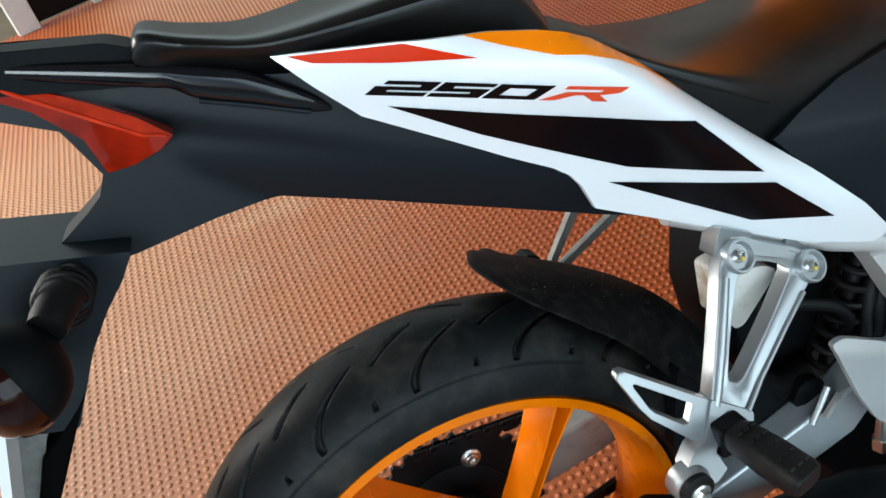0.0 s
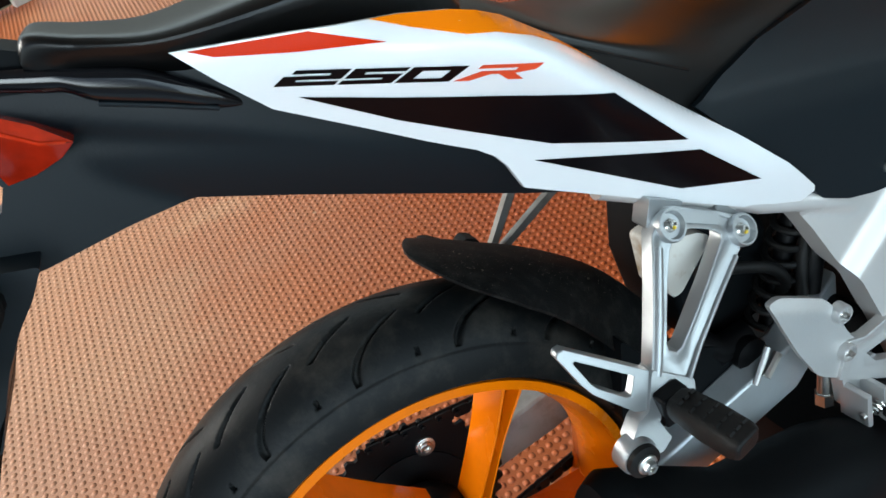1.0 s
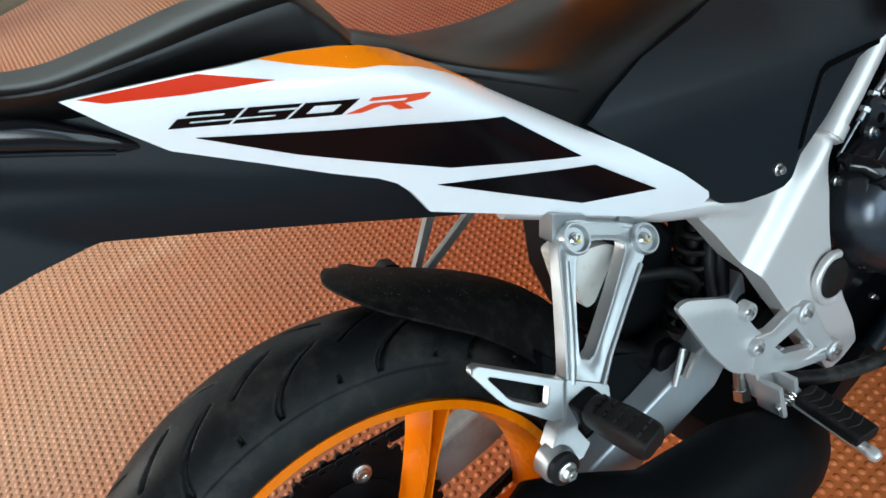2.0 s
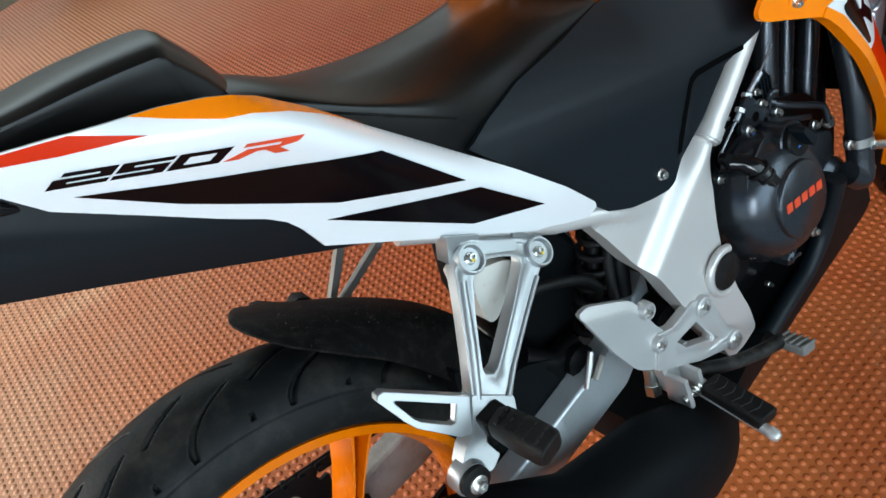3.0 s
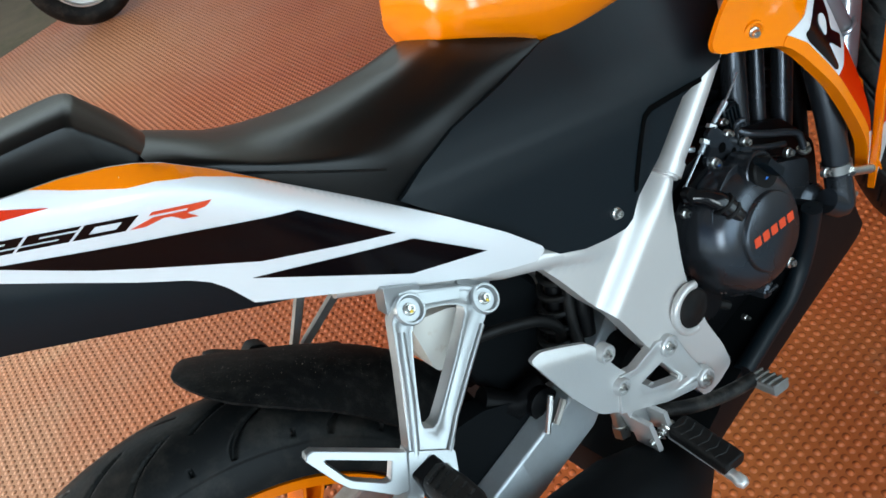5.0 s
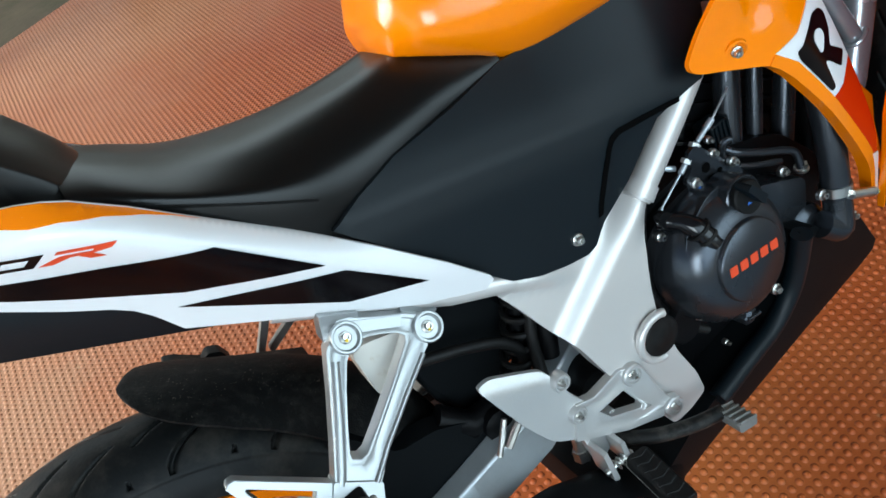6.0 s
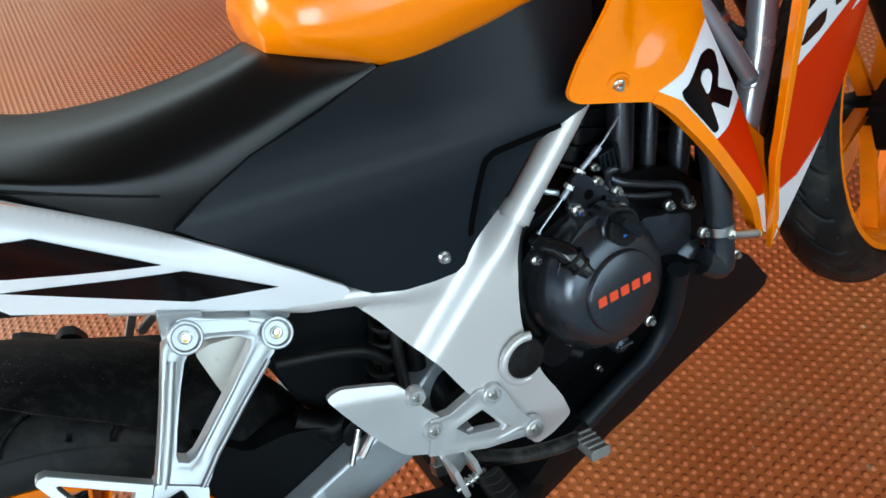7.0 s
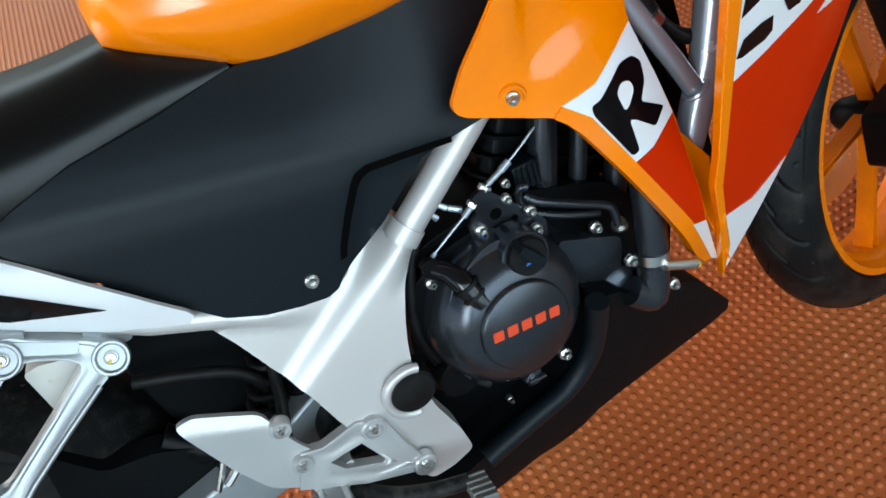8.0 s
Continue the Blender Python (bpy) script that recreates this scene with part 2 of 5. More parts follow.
def spline(pts, per=6, closed=False):
    """Catmull-Rom through the points."""
    P = [Vector(p) for p in pts]
    n, out = len(P), []
    for i in range(n if closed else n - 1):
        a, b, c, d = (P[(i - 1) % n], P[i], P[(i + 1) % n], P[(i + 2) % n]) if closed else (P[max(i - 1, 0)], P[i], P[i + 1], P[min(i + 2, n - 1)])
        for k in range(per):
            t = k / per
            out.append(0.5 * ((2 * b) + (c - a) * t + (2 * a - 5 * b + 4 * c - d) * t * t + (3 * b - a - 3 * c + d) * t ** 3))
    return out if closed else out + [P[-1]]


def skin(outline, yf, th=0.004, cell=0.025, back=None):
    """A curved panel: the outline in x and z, laid on y = yf(x, z), th thick (or closed at y = back(x, z))."""
    bm = bmesh.new()
    f = bm.faces.new([bm.verts.new((x, 0, z)) for x, z in outline])
    if cell:
        xs, zs = [p[0] for p in outline], [p[1] for p in outline]
        for lo, hi, no in ((min(xs), max(xs), (1, 0, 0)), (min(zs), max(zs), (0, 0, 1))):
            k = int((hi - lo) / cell)
            for i in range(1, k + 1):
                c = lo + (hi - lo) * i / (k + 1)
                bmesh.ops.bisect_plane(bm, geom=bm.verts[:] + bm.edges[:] + bm.faces[:], plane_co=(c if no[0] else 0, 0, c if no[2] else 0), plane_no=no)
    bmesh.ops.triangulate(bm, faces=[f for f in bm.faces if len(f.verts) > 4])
    front = list(bm.faces)
    for v in bm.verts:
        v.co.y = yf(v.co.x, v.co.z)
    got = bmesh.ops.extrude_face_region(bm, geom=front)
    for v in [g for g in got["geom"] if isinstance(g, bmesh.types.BMVert)]:
        v.co.y = back(v.co.x, v.co.z) if back else v.co.y + th
    return bm


def flat(y):
    return lambda x, z: y


def plane(a, b, c):
    return lambda x, z: a + b * x + c * z


def decal(f, lift=0.0012):
    return lambda x, z: f(x, z) - lift


def tube(pts, r, seg=12, caps=True):
    """A round tube along the points; r a number or one for each point."""
    bm = bmesh.new()
    P = [Vector(p) for p in pts]
    R = r if isinstance(r, (list, tuple)) else [r] * len(P)
    rings, side = [], None
    for i, p in enumerate(P):
        d = (P[min(i + 1, len(P) - 1)] - P[max(i - 1, 0)]).normalized()
        if side is None:
            side = d.orthogonal().normalized()
        side = (side - d * side.dot(d)).normalized()
        up = d.cross(side)
        rings.append([bm.verts.new(p + R[i] * (math.cos(2 * math.pi * k / seg) * side + math.sin(2 * math.pi * k / seg) * up)) for k in range(seg)])
    for a, b in zip(rings, rings[1:]):
        for k in range(seg):
            bm.faces.new((a[k], a[(k + 1) % seg], b[(k + 1) % seg], b[k]))
    if caps:
        bm.faces.new(rings[0][::-1]); bm.faces.new(rings[-1])
    return bm


def lathe(profile, centre, axis=(0, -1, 0), seg=32, closed=False):
    """Turn (radius, height) round an axis through the centre; a radius of 0 closes the end."""
    bm = bmesh.new()
    ax = Vector(axis).normalized()
    s = ax.orthogonal().normalized()
    u = ax.cross(s)
    C = Vector(centre)
    rows = []
    for r, h in profile:
        if r < 1e-6:
            rows.append([bm.verts.new(C + ax * h)])
        else:
            rows.append([bm.verts.new(C + ax * h + r * (math.cos(2 * math.pi * k / seg) * s + math.sin(2 * math.pi * k / seg) * u)) for k in range(seg)])
    pairs = list(zip(rows, rows[1:])) + ([(rows[-1], rows[0])] if closed else [])
    for a, b in pairs:
        for k in range(seg):
            q = [a[k % len(a)], a[(k + 1) % len(a)], b[(k + 1) % len(b)], b[k % len(b)]]
            q = [v for i, v in enumerate(q) if v not in q[:i]]
            if len(q) > 2:
                bm.faces.new(q)
    return bm


def loft(loops, caps=True):
    bm = bmesh.new()
    rows = [[bm.verts.new(p) for p in l] for l in loops]
    n = len(rows[0])
    for a, b in zip(rows, rows[1:]):
        for k in range(n):
            bm.faces.new((a[k], a[(k + 1) % n], b[(k + 1) % n], b[k]))
    if caps:
        bm.faces.new(rows[0][::-1]); bm.faces.new(rows[-1])
    return bm


def box(x0, x1, y0, y1, z0, z1):
    return skin([(x0, z0), (x1, z0), (x1, z1), (x0, z1)], flat(y0), cell=0, back=flat(y1))


def merged(*parts):
    """Several bmeshes as one."""
    out = bmesh.new()
    for b in parts:
        me = bpy.data.meshes.new("join")
        b.to_mesh(me)
        b.free()
        out.from_mesh(me)
        bpy.data.meshes.remove(me)
    return out


def bolt(parent, x, y, z, r=0.008, axis=(0, -1, 0), mark=None, name="bolt", material=None, sides=24):
    """A flanged hexagon bolt with a domed washer face."""
    ax = Vector(axis).normalized()
    bm = merged(lathe([(r * 1.35, -0.004), (r * 1.35, 0.0012), (r * 1.1, 0.0022), (r * 0.95, 0.0022), (0, 0.0022)], (x, y, z), axis, 20),
                lathe([(r * 0.92, 0.002), (r * 0.92, 0.0058), (r * 0.8, 0.0068), (r * 0.48, 0.0068), (r * 0.42, 0.0035), (0, 0.0035)], (x, y, z), axis, sides))
    ob = part(name, bm, material or M_STEEL, parent, sharp=30)
    if mark:
        part("paint_mark", lathe([(r * 0.36, 0.006), (r * 0.36, 0.0078), (0, 0.0078)], Vector((x, y, z)) + ax.orthogonal() * r * 0.5, axis, 8), mark, parent)
    return ob


def smooth(u):
    u = min(1, max(0, u))
    return u * u * (3 - 2 * u)


def round_outline(pts, r=0.006, n=3):
    """Corners of an outline rounded by r."""
    out = []
    m = len(pts)
    for i in range(m):
        p, a, b = Vector(pts[i]), Vector(pts[i - 1]), Vector(pts[(i + 1) % m])
        da, db = (a - p), (b - p)
        k = min(r, da.length * 0.45, db.length * 0.45)
        pa, pb = p + da.normalized() * k, p + db.normalized() * k
        for j in range(n + 1):
            t = j / n
            q = (1 - t) ** 2 * pa + 2 * t * (1 - t) * p + t * t * pb
            out.append((q.x, q.y))
    return out


# ---- ground, mat, shed ----
def slab(name, pts, z0, z1, material, label, category):
    bm = bmesh.new()
    a = [bm.verts.new((x, y, z1)) for x, y in pts]
    b = [bm.verts.new((x, y, z0)) for x, y in pts]
    bm.faces.new(a); bm.faces.new(b[::-1])
    for i in range(len(pts)):
        j = (i + 1) % len(pts)
        bm.faces.new((a[i], b[i], b[j], a[j]))
    return tagged(part(name, bm, material, None, label), category=category, kind="structure")


slab("ground", [(-300, -300), (300, -300), (300, 300), (-300, 300)], -0.5, -0.008, M_SOIL, "trodden brown soil round the shed floor", "ground")
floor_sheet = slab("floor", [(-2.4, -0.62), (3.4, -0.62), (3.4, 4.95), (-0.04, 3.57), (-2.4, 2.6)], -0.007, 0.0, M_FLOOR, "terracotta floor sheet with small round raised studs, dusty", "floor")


def stud_field(x0, x1, y0, y1):
    """Low round studs on the sheet's lattice, all in one mesh."""
    sides, rings = 8, ((0.0052, 0.0), (0.0042, 0.0013), (0.0022, 0.0022))
    unit = [(r * math.cos(2 * math.pi * k / sides), r * math.sin(2 * math.pi * k / sides), h) for r, h in rings for k in range(sides)] + [(0, 0, 0.0025)]
    quads = [(q * sides + k, q * sides + (k + 1) % sides, (q + 1) * sides + (k + 1) % sides, (q + 1) * sides + k) for q in range(2) for k in range(sides)]
    tops = [(2 * sides + k, 2 * sides + (k + 1) % sides, 3 * sides) for k in range(sides)]
    at = [((i + 0.5) * PITCH, (j + 0.5) * PITCH, 0.0) for i in range(int(x0 / PITCH), int(x1 / PITCH)) for j in range(int(y0 / PITCH), int(y1 / PITCH))]
    verts = (np.array(at)[:, None] + np.array(unit)[None]).reshape(-1, 3)
    n = len(unit)
    faces = [tuple(v + n * k for v in f) for k in range(len(at)) for f in quads + tops]
    me = bpy.data.meshes.new("floor_studs")
    me.from_pydata(verts.tolist(), [], faces)
    me.materials.append(M_STUD)
    me.polygons.foreach_set("use_smooth", [True] * len(me.polygons))
    ob = new("floor_studs", me)
    ob.parent = floor_sheet
    return tagged(ob, "small round raised studs of the terracotta sheet", kind="stuff")


stud_field(-0.75, 2.05, -0.60, 1.30)
# unseen slab, added to bounce cool light up at the bike
slab("pavement", [(-6, -9), (6, -9), (6, -0.625), (-6, -0.625)], -0.3, -0.001, M_APRON, "unseen blue-grey concrete apron, added to bounce cool light onto the bike", "pavement")
# unseen roof, added to keep sun and sky off the floor
slab("ceiling", [(-2.6, -3.0), (3.6, -3.0), (3.6, 5.0), (-2.6, 5.0)], 3.2, 3.25, M_SHED, "unseen grey sheet steel roof, added to shade the floor", "roof")
# unseen walls, added to block sky light on the right
slab("wall_south", [(0.9, -3.0), (3.45, -3.0), (3.45, -2.85), (0.9, -2.85)], 0, 3.2, M_PLASTER, "unseen plastered cement wall added to block light from the south", "wall")
slab("wall_east", [(3.45, -3.0), (3.6, -3.0), (3.6, 5.0), (3.45, 5.0)], 0, 3.2, M_PLASTER, "unseen plastered cement wall added to block light from the east", "wall")

# ---- the motorcycle, leaning on its side stand ----
LEAN = 14.16
bike = new("motorcycle")
bike.matrix_world = pose(0, 0, 0.3046, -LEAN, 0, 0) @ pose(0, 0, -0.312)
tagged(bike, "orange, white and black sports motorcycle leaning on its side stand", "motorcycle")


# wheels
def tyre_mesh(R, W, inner, bead, seg, cells, grooves):
    """A tyre with pressed grooves: grooves(angle, across) gives the depth."""
    bm = bmesh.new()
    prof = []
    for i in range(cells + 1):
        a = math.pi * (-0.5 + i / cells)
        prof.append((R - W + W * math.cos(a), W * math.sin(a), a))
    prof = [(inner - 0.012, -bead + 0.006, None), (inner, -bead, None), (inner + 0.0035, -bead - 0.004, None)] + prof + [(inner + 0.0035, bead + 0.004, None), (inner, bead, None), (inner - 0.012, bead - 0.006, None)]
    rows = []
    for k in range(seg):
        t = 2 * math.pi * k / seg
        row = []
        for r, y, a in prof:
            if a is not None:
                d = grooves(t, a)
                r, y = r - d * math.cos(a), y - d * math.sin(a)
            row.append(bm.verts.new((r * math.cos(t), y, r * math.sin(t))))
        rows.append(row)
    for k in range(seg):
        a, b = rows[k], rows[(k + 1) % seg]
        for j in range(len(prof) - 1):
            bm.faces.new((a[j], a[j + 1], b[j + 1], b[j]))
    return bm


def groove_field(repeats, first, deep=0.0060):
    """Long hooked grooves, shorter ones between them, and dashes on the shoulder, mirrored and staggered."""
    period = 360 / repeats

    def depth(t, a):
        across = math.degrees(a)
        deg = math.degrees(t) - first + (0 if across < 0 else period / 2)
        s = abs(across)
        best = 0.0016 * smooth((s - 61.5) / 1.6)
        for lo, hi, lead, bend, wide, off in ((14, 58, 12.0, 1.9, 0.85, 0.0), (2, 24, 9.0, 1.2, 0.80, 5.0), (49.5, 56, 0.25, 1.0, 0.36, 8.0)):
            if lo < s < hi:
                u = (hi - s) / (hi - lo)
                path = off - lead * u ** bend
                d = (deg - path + period / 2) % period - period / 2
                taper = min(1, (1 - u) * 6 + 0.25, u * 3 + 0.7)
                w = wide * 0.72 * taper
                best = max(best, deep * min(1, max(0, (w - abs(d)) / 0.40 + 0.5)))
        return best
    return depth


def spoked_rim(parent, R, width, spokes, first, lean, hub_r, slim=1.0, hub_material=None, depth=0.026):
    """A cast rim with channelled spokes and a hub, centred on the origin."""
    w = width / 2
    barrel = lathe([(R, -w), (R, -w + 0.006), (R - 0.014, -w + 0.012), (R - 0.026, -w * 0.3), (R - 0.026, w * 0.3), (R - 0.014, w - 0.012), (R, w - 0.006), (R, w), (R - 0.010, w), (R - 0.016, w - 0.014), (R - 0.012 - 0.020 * slim, w * 0.3), (R - 0.014 - 0.020 * slim, 0), (R - 0.012 - 0.020 * slim, -w * 0.3), (R - 0.016, -w + 0.014), (R - 0.010, -w)], (0, 0, 0), (0, 1, 0), 96, closed=True)
    rim = part("rim", barrel, M_RIM, parent, "orange painted cast alloy rim", sharp=45)
    part("hub", lathe([(0, -0.05), (hub_r * 0.6, -0.05), (hub_r * 0.8, -0.042), (hub_r, -0.02), (hub_r, 0.02), (hub_r * 0.8, 0.042), (hub_r * 0.6, 0.05), (0, 0.05)], (0, 0, 0), (0, 1, 0), 40), hub_material or M_RIM, parent)
    for k in range(spokes):
        a0 = radians(first + 360 / spokes * k)
        inner, outer = [Vector((r * math.cos(a), 0, r * math.sin(a))) for r, a in ((hub_r * 0.8, a0 - radians(lean)), (R - 0.022, a0))]
        e = (outer - inner).normalized()
        t = Vector((-e.z, 0, e.x))
        loops = []
        for i in range(7):
            f = i / 6
            half = slim * 0.0155 - 0.003 * math.sin(math.pi * f) + 0.004 * max(0, f - 0.7) / 0.3
            y = -depth - 0.3 * depth * f
            prof = [(-1, 0.7), (-1, -0.75), (-0.92, -1.0), (-0.66, -1.0), (-0.56, 0.62), (0.56, 0.62), (0.66, -1.0), (0.92, -1.0), (1, -0.75), (1, 0.7)]
            loops.append([inner.lerp(outer, f) + t * half * p + Vector((0, -y * q, 0)) for p, q in prof])
        part("spoke", loft(loops), M_RIM, parent, sharp=50)
    return rim


rear = new("rear_wheel")
rear.parent = bike
rear.location = (0, 0, 0.312)
part("tyre", tyre_mesh(0.312, 0.070, 0.2335, 0.053, 1080, 144, groove_field(18, 91.0)), M_TYRE, rear, "worn black tyre with hooked grooves, dusty", sharp=60)
spoked_rim(rear, 0.2325, 0.116, 5, 50.5, 48, 0.055, 0.62, M_DARK)


def sprocket(parent):
    bm = bmesh.new()
    n = 38
    rows = []
    for r, y in ((0.070, 0.056), (0, 0.056), (0, 0.061), (0.070, 0.061)):
        rows.append([bm.verts.new(((r if r == 0.070 else 0.112 + (0.006 if k % 4 in (0, 1) else -0.001)) * math.cos(2 * math.pi * k / (4 * n)), y, (r if r == 0.070 else 0.112 + (0.006 if k % 4 in (0, 1) else -0.001)) * math.sin(2 * math.pi * k / (4 * n)))) for k in range(4 * n)])
    for a, b in ((0, 1), (1, 2), (2, 3), (3, 0)):
        for k in range(4 * n):
            j = (k + 1) % (4 * n)
            bm.faces.new((rows[a][k], rows[a][j], rows[b][j], rows[b][k]))
    sp = part("sprocket", bm, M_DARK, parent, "dark toothed chain sprocket", sharp=30)
    for k in range(5):
        a = radians(62 + 72 * k)
        bolt(parent, 0.082 * math.cos(a), 0.055, 0.082 * math.sin(a), 0.009)
    part("carrier", lathe([(0.028, 0.045), (0.05, 0.050), (0.074, 0.0545), (0.074, 0.0575), (0.028, 0.0575)], (0, 0, 0), (0, 1, 0), 40, closed=True), M_DARK, parent)
    return sp


sprocket(rear)
front = new("front_wheel")
front.parent = bike
STEER = Matrix.Rotation(radians(17.0), 4, Vector((-math.sin(radians(25)), 0, math.cos(radians(25)))))
front.matrix_local = pose(1.367, 0, 0.292) @ STEER
part("tyre", tyre_mesh(0.292, 0.056, 0.2315, 0.046, 720, 96, groove_field(22, 10.0, 0.0032)), M_TYRE, front, "worn black front tyre", sharp=60)
spoked_rim(front, 0.2305, 0.102, 5, 183, 20, 0.030, 0.50, M_DARK, 0.013)
part("brake_disc", lathe([(0.09, -0.002), (0.148, -0.002), (0.148, 0.002), (0.09, 0.002)], (0, 0.062, 0), (0, 1, 0), 48, closed=True), M_STEEL, front)

# drive chain: upper and lower run
for nm, x0, z0, dz in (("upper", -0.02, 0.425, -0.003), ("lower", 0.02, 0.200, 0.004)):
    link = merged(tube([(-0.001, 0.058, 0), (0.0225, 0.058, dz * 1.0)], 0.0042, 8), skin(round_outline([(-0.005, -0.0075), (0.0165, -0.0075 + dz), (0.0165, 0.0075 + dz), (-0.005, 0.0075)], 0.005), flat(0.049), 0.002, 0), lathe([(0.0032, 0), (0.0032, 0.0025), (0, 0.003)], (0.0, 0.049, 0.0), seg=10))
    me = bpy.data.meshes.new("chain_link")
    link.to_mesh(me)
    link.free()
    me.materials.append(M_DARK)
    for i in range(24):
        ob = new("chain_link", me)
        ob.parent = bike
        ob.location = (x0 + 0.0215 * i, 0, z0 + dz * i)

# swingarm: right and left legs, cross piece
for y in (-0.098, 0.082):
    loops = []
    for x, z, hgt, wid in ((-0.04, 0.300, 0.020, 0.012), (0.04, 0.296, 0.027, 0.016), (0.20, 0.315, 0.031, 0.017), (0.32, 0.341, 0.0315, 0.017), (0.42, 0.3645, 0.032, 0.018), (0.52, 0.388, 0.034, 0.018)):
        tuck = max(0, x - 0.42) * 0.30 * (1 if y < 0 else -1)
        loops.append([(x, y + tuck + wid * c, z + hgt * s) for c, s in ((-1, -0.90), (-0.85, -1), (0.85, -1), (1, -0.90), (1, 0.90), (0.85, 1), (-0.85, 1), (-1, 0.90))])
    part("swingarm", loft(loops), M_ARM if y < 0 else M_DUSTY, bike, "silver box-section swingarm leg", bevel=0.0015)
part("axle_nut", lathe([(0.016, -0.01), (0.016, 0.012), (0.012, 0.016), (0, 0.016)], (0, -0.122, 0.309), seg=6), M_STEEL, bike)
part("pivot_shaft", tube([(0.50, -0.13, 0.37), (0.50, 0.11, 0.37)], 0.03, 20), M_DARK, bike)

# hugger mudguard over the rear tyre
HUGGER = ((75.2, 0.004, 0.350, 0.351), (74.6, 0.018, 0.348, 0.351), (73.6, 0.034, 0.346, 0.350), (72.0, 0.050, 0.342, 0.348), (69.5, 0.062, 0.335, 0.345), (65.0, 0.072, 0.326, 0.342), (59.0, 0.076, 0.315, 0.340), (50.0, 0.078, 0.304, 0.342), (43.0, 0.078, 0.296, 0.345), (35.0, 0.079, 0.290, 0.349), (24.0, 0.080, 0.287, 0.352), (12.0, 0.080, 0.286, 0.352))


def hugger_at(ang):
    """Half width, edge radius and crown radius of the hugger at an angle on the wheel."""
    for (a, *p), (b, *q) in zip(HUGGER, HUGGER[1:]):
        if ang >= b:
            f = (ang - a) / (b - a)
            return [u + (v - u) * f for u, v in zip(p, q)]
    return HUGGER[-1][1:]


loops = []
for ang in [75.2, 74.9, 74.4, 73.8, 73.0, 72.0, 70.8, 69.2, 67, 64.5, 62, 59, 56, 53, 50, 46, 42, 38, 34, 30, 26, 22, 17, 12]:
    wid, edge, crown = hugger_at(ang)
    a = radians(ang)
    loop = []
    for lift in (0.0, 0.0032):
        cross = []
        for i in range(21):
            q = -1 + i / 10
            shape = 1 - abs(q) ** 2.4
            rr = edge + (crown - edge) * shape + lift * 0.9
            cross.append((rr * math.cos(a), (wid + lift * 0.4) * q + 0.004 * (75 - ang) / 20, 0.312 + rr * math.sin(a)))
        loop += cross if lift == 0 else cross[::-1]
    loops.append(loop)
hugger = part("hugger", loft(loops), M_HUGGER, bike, "dusty black plastic hugger mudguard over the rear tyre", sharp=40)
rng = random.Random(5)
grit_and_stud_light = bmesh.new()
for k in range(380):
    ang = 30 + 43 * rng.random() ** 0.8
    wid, edge, crown = hugger_at(ang)
    q = max(-0.97, min(0.9, rng.gauss(-0.45, 0.36)))
    a = radians(ang)
    rr = edge + (crown - edge) * (1 - abs(q) ** 2.4) + 0.0031
    c = Vector((rr * math.cos(a), wid * q + 0.004 * (75 - ang) / 20, 0.312 + rr * math.sin(a)))
    r = rng.uniform(0.0002, 0.0005) if rng.random() < 0.93 else rng.uniform(0.0005, 0.0009)
    v = [grit_and_stud_light.verts.new(c + r * Vector(d)) for d in ((1, 0, 0), (-0.6, 0.8, 0), (-0.6, -0.8, 0.2), (0, 0, 0.9))]
    for t in ((0, 1, 3), (1, 2, 3), (2, 0, 3), (0, 2, 1)):
        grit_and_stud_light.faces.new([v[i] for i in t])
tagged(part("sand_grains", grit_and_stud_light, M_GRIT, hugger, "pale dry sand grains lying on the mudguard", sharp=10), kind="stuff")
guard = part("chain_guard", skin(round_outline([(0.127, 0.616), (0.137, 0.612), (0.188, 0.566), (0.26, 0.52), (0.25, 0.50), (0.185, 0.555), (0.124, 0.606)], 0.003), flat(0.07), 0.02, 0), M_PLASTIC_ROUGH, bike, "black plastic chain guard", bevel=0.003)
part("guard_lug", skin(round_outline([(0.160, 0.591), (0.171, 0.598), (0.183, 0.591), (0.188, 0.574), (0.183, 0.564), (0.158, 0.587)], 0.004), flat(0.066), 0.02, 0), M_PLASTIC_ROUGH, guard, bevel=0.003)
part("hugger_flap", skin(round_outline([(0.24, 0.50), (0.2747, 0.4437), (0.3194, 0.4362), (0.3526, 0.4182), (0.395, 0.374), (0.3622, 0.3469), (0.3192, 0.345), (0.26, 0.345), (0.22, 0.40)], 0.008), flat(-0.082), 0.03, 0), M_BELLY, bike, bevel=0.003)

# tail: black lower cover
TAIL = plane(-0.050, -0.27, 0.0)
tail_line = [(0.03, 0.868), (0.083, 0.835), (0.16, 0.79), (0.20, 0.735), (0.27, 0.672), (0.272, 0.660), (0.19, 0.692), (0.118, 0.724), (0.021, 0.766), (-0.048, 0.794), (-0.10, 0.795), (-0.164, 0.792), (-0.235, 0.796), (-0.262, 0.801), (-0.2415, 0.8085), (-0.2221, 0.8125), (-0.2007, 0.8236), (-0.1801, 0.8345), (-0.1675, 0.8425), (-0.158, 0.857), (-0.170, 0.895), (-0.26, 0.950), (-0.26, 0.968), (-0.10, 0.912), (-0.02, 0.892), (0.0, 0.885)]


def tail_y(x, z):
    """The tail's flank: a soft step along its crease, the lower margin turned under."""
    crease = z - (0.868 - 0.48 * (x + 0.09))
    fade = smooth((0.10 - x) / 0.14)
    step = -0.0050 * smooth((crease + 0.004) / 0.014) * fade
    return min(TAIL(x, z) + step + 1.5 * max(0, 0.05 - (z - (0.772 - 0.32 * x))) ** 1.5, -0.02)


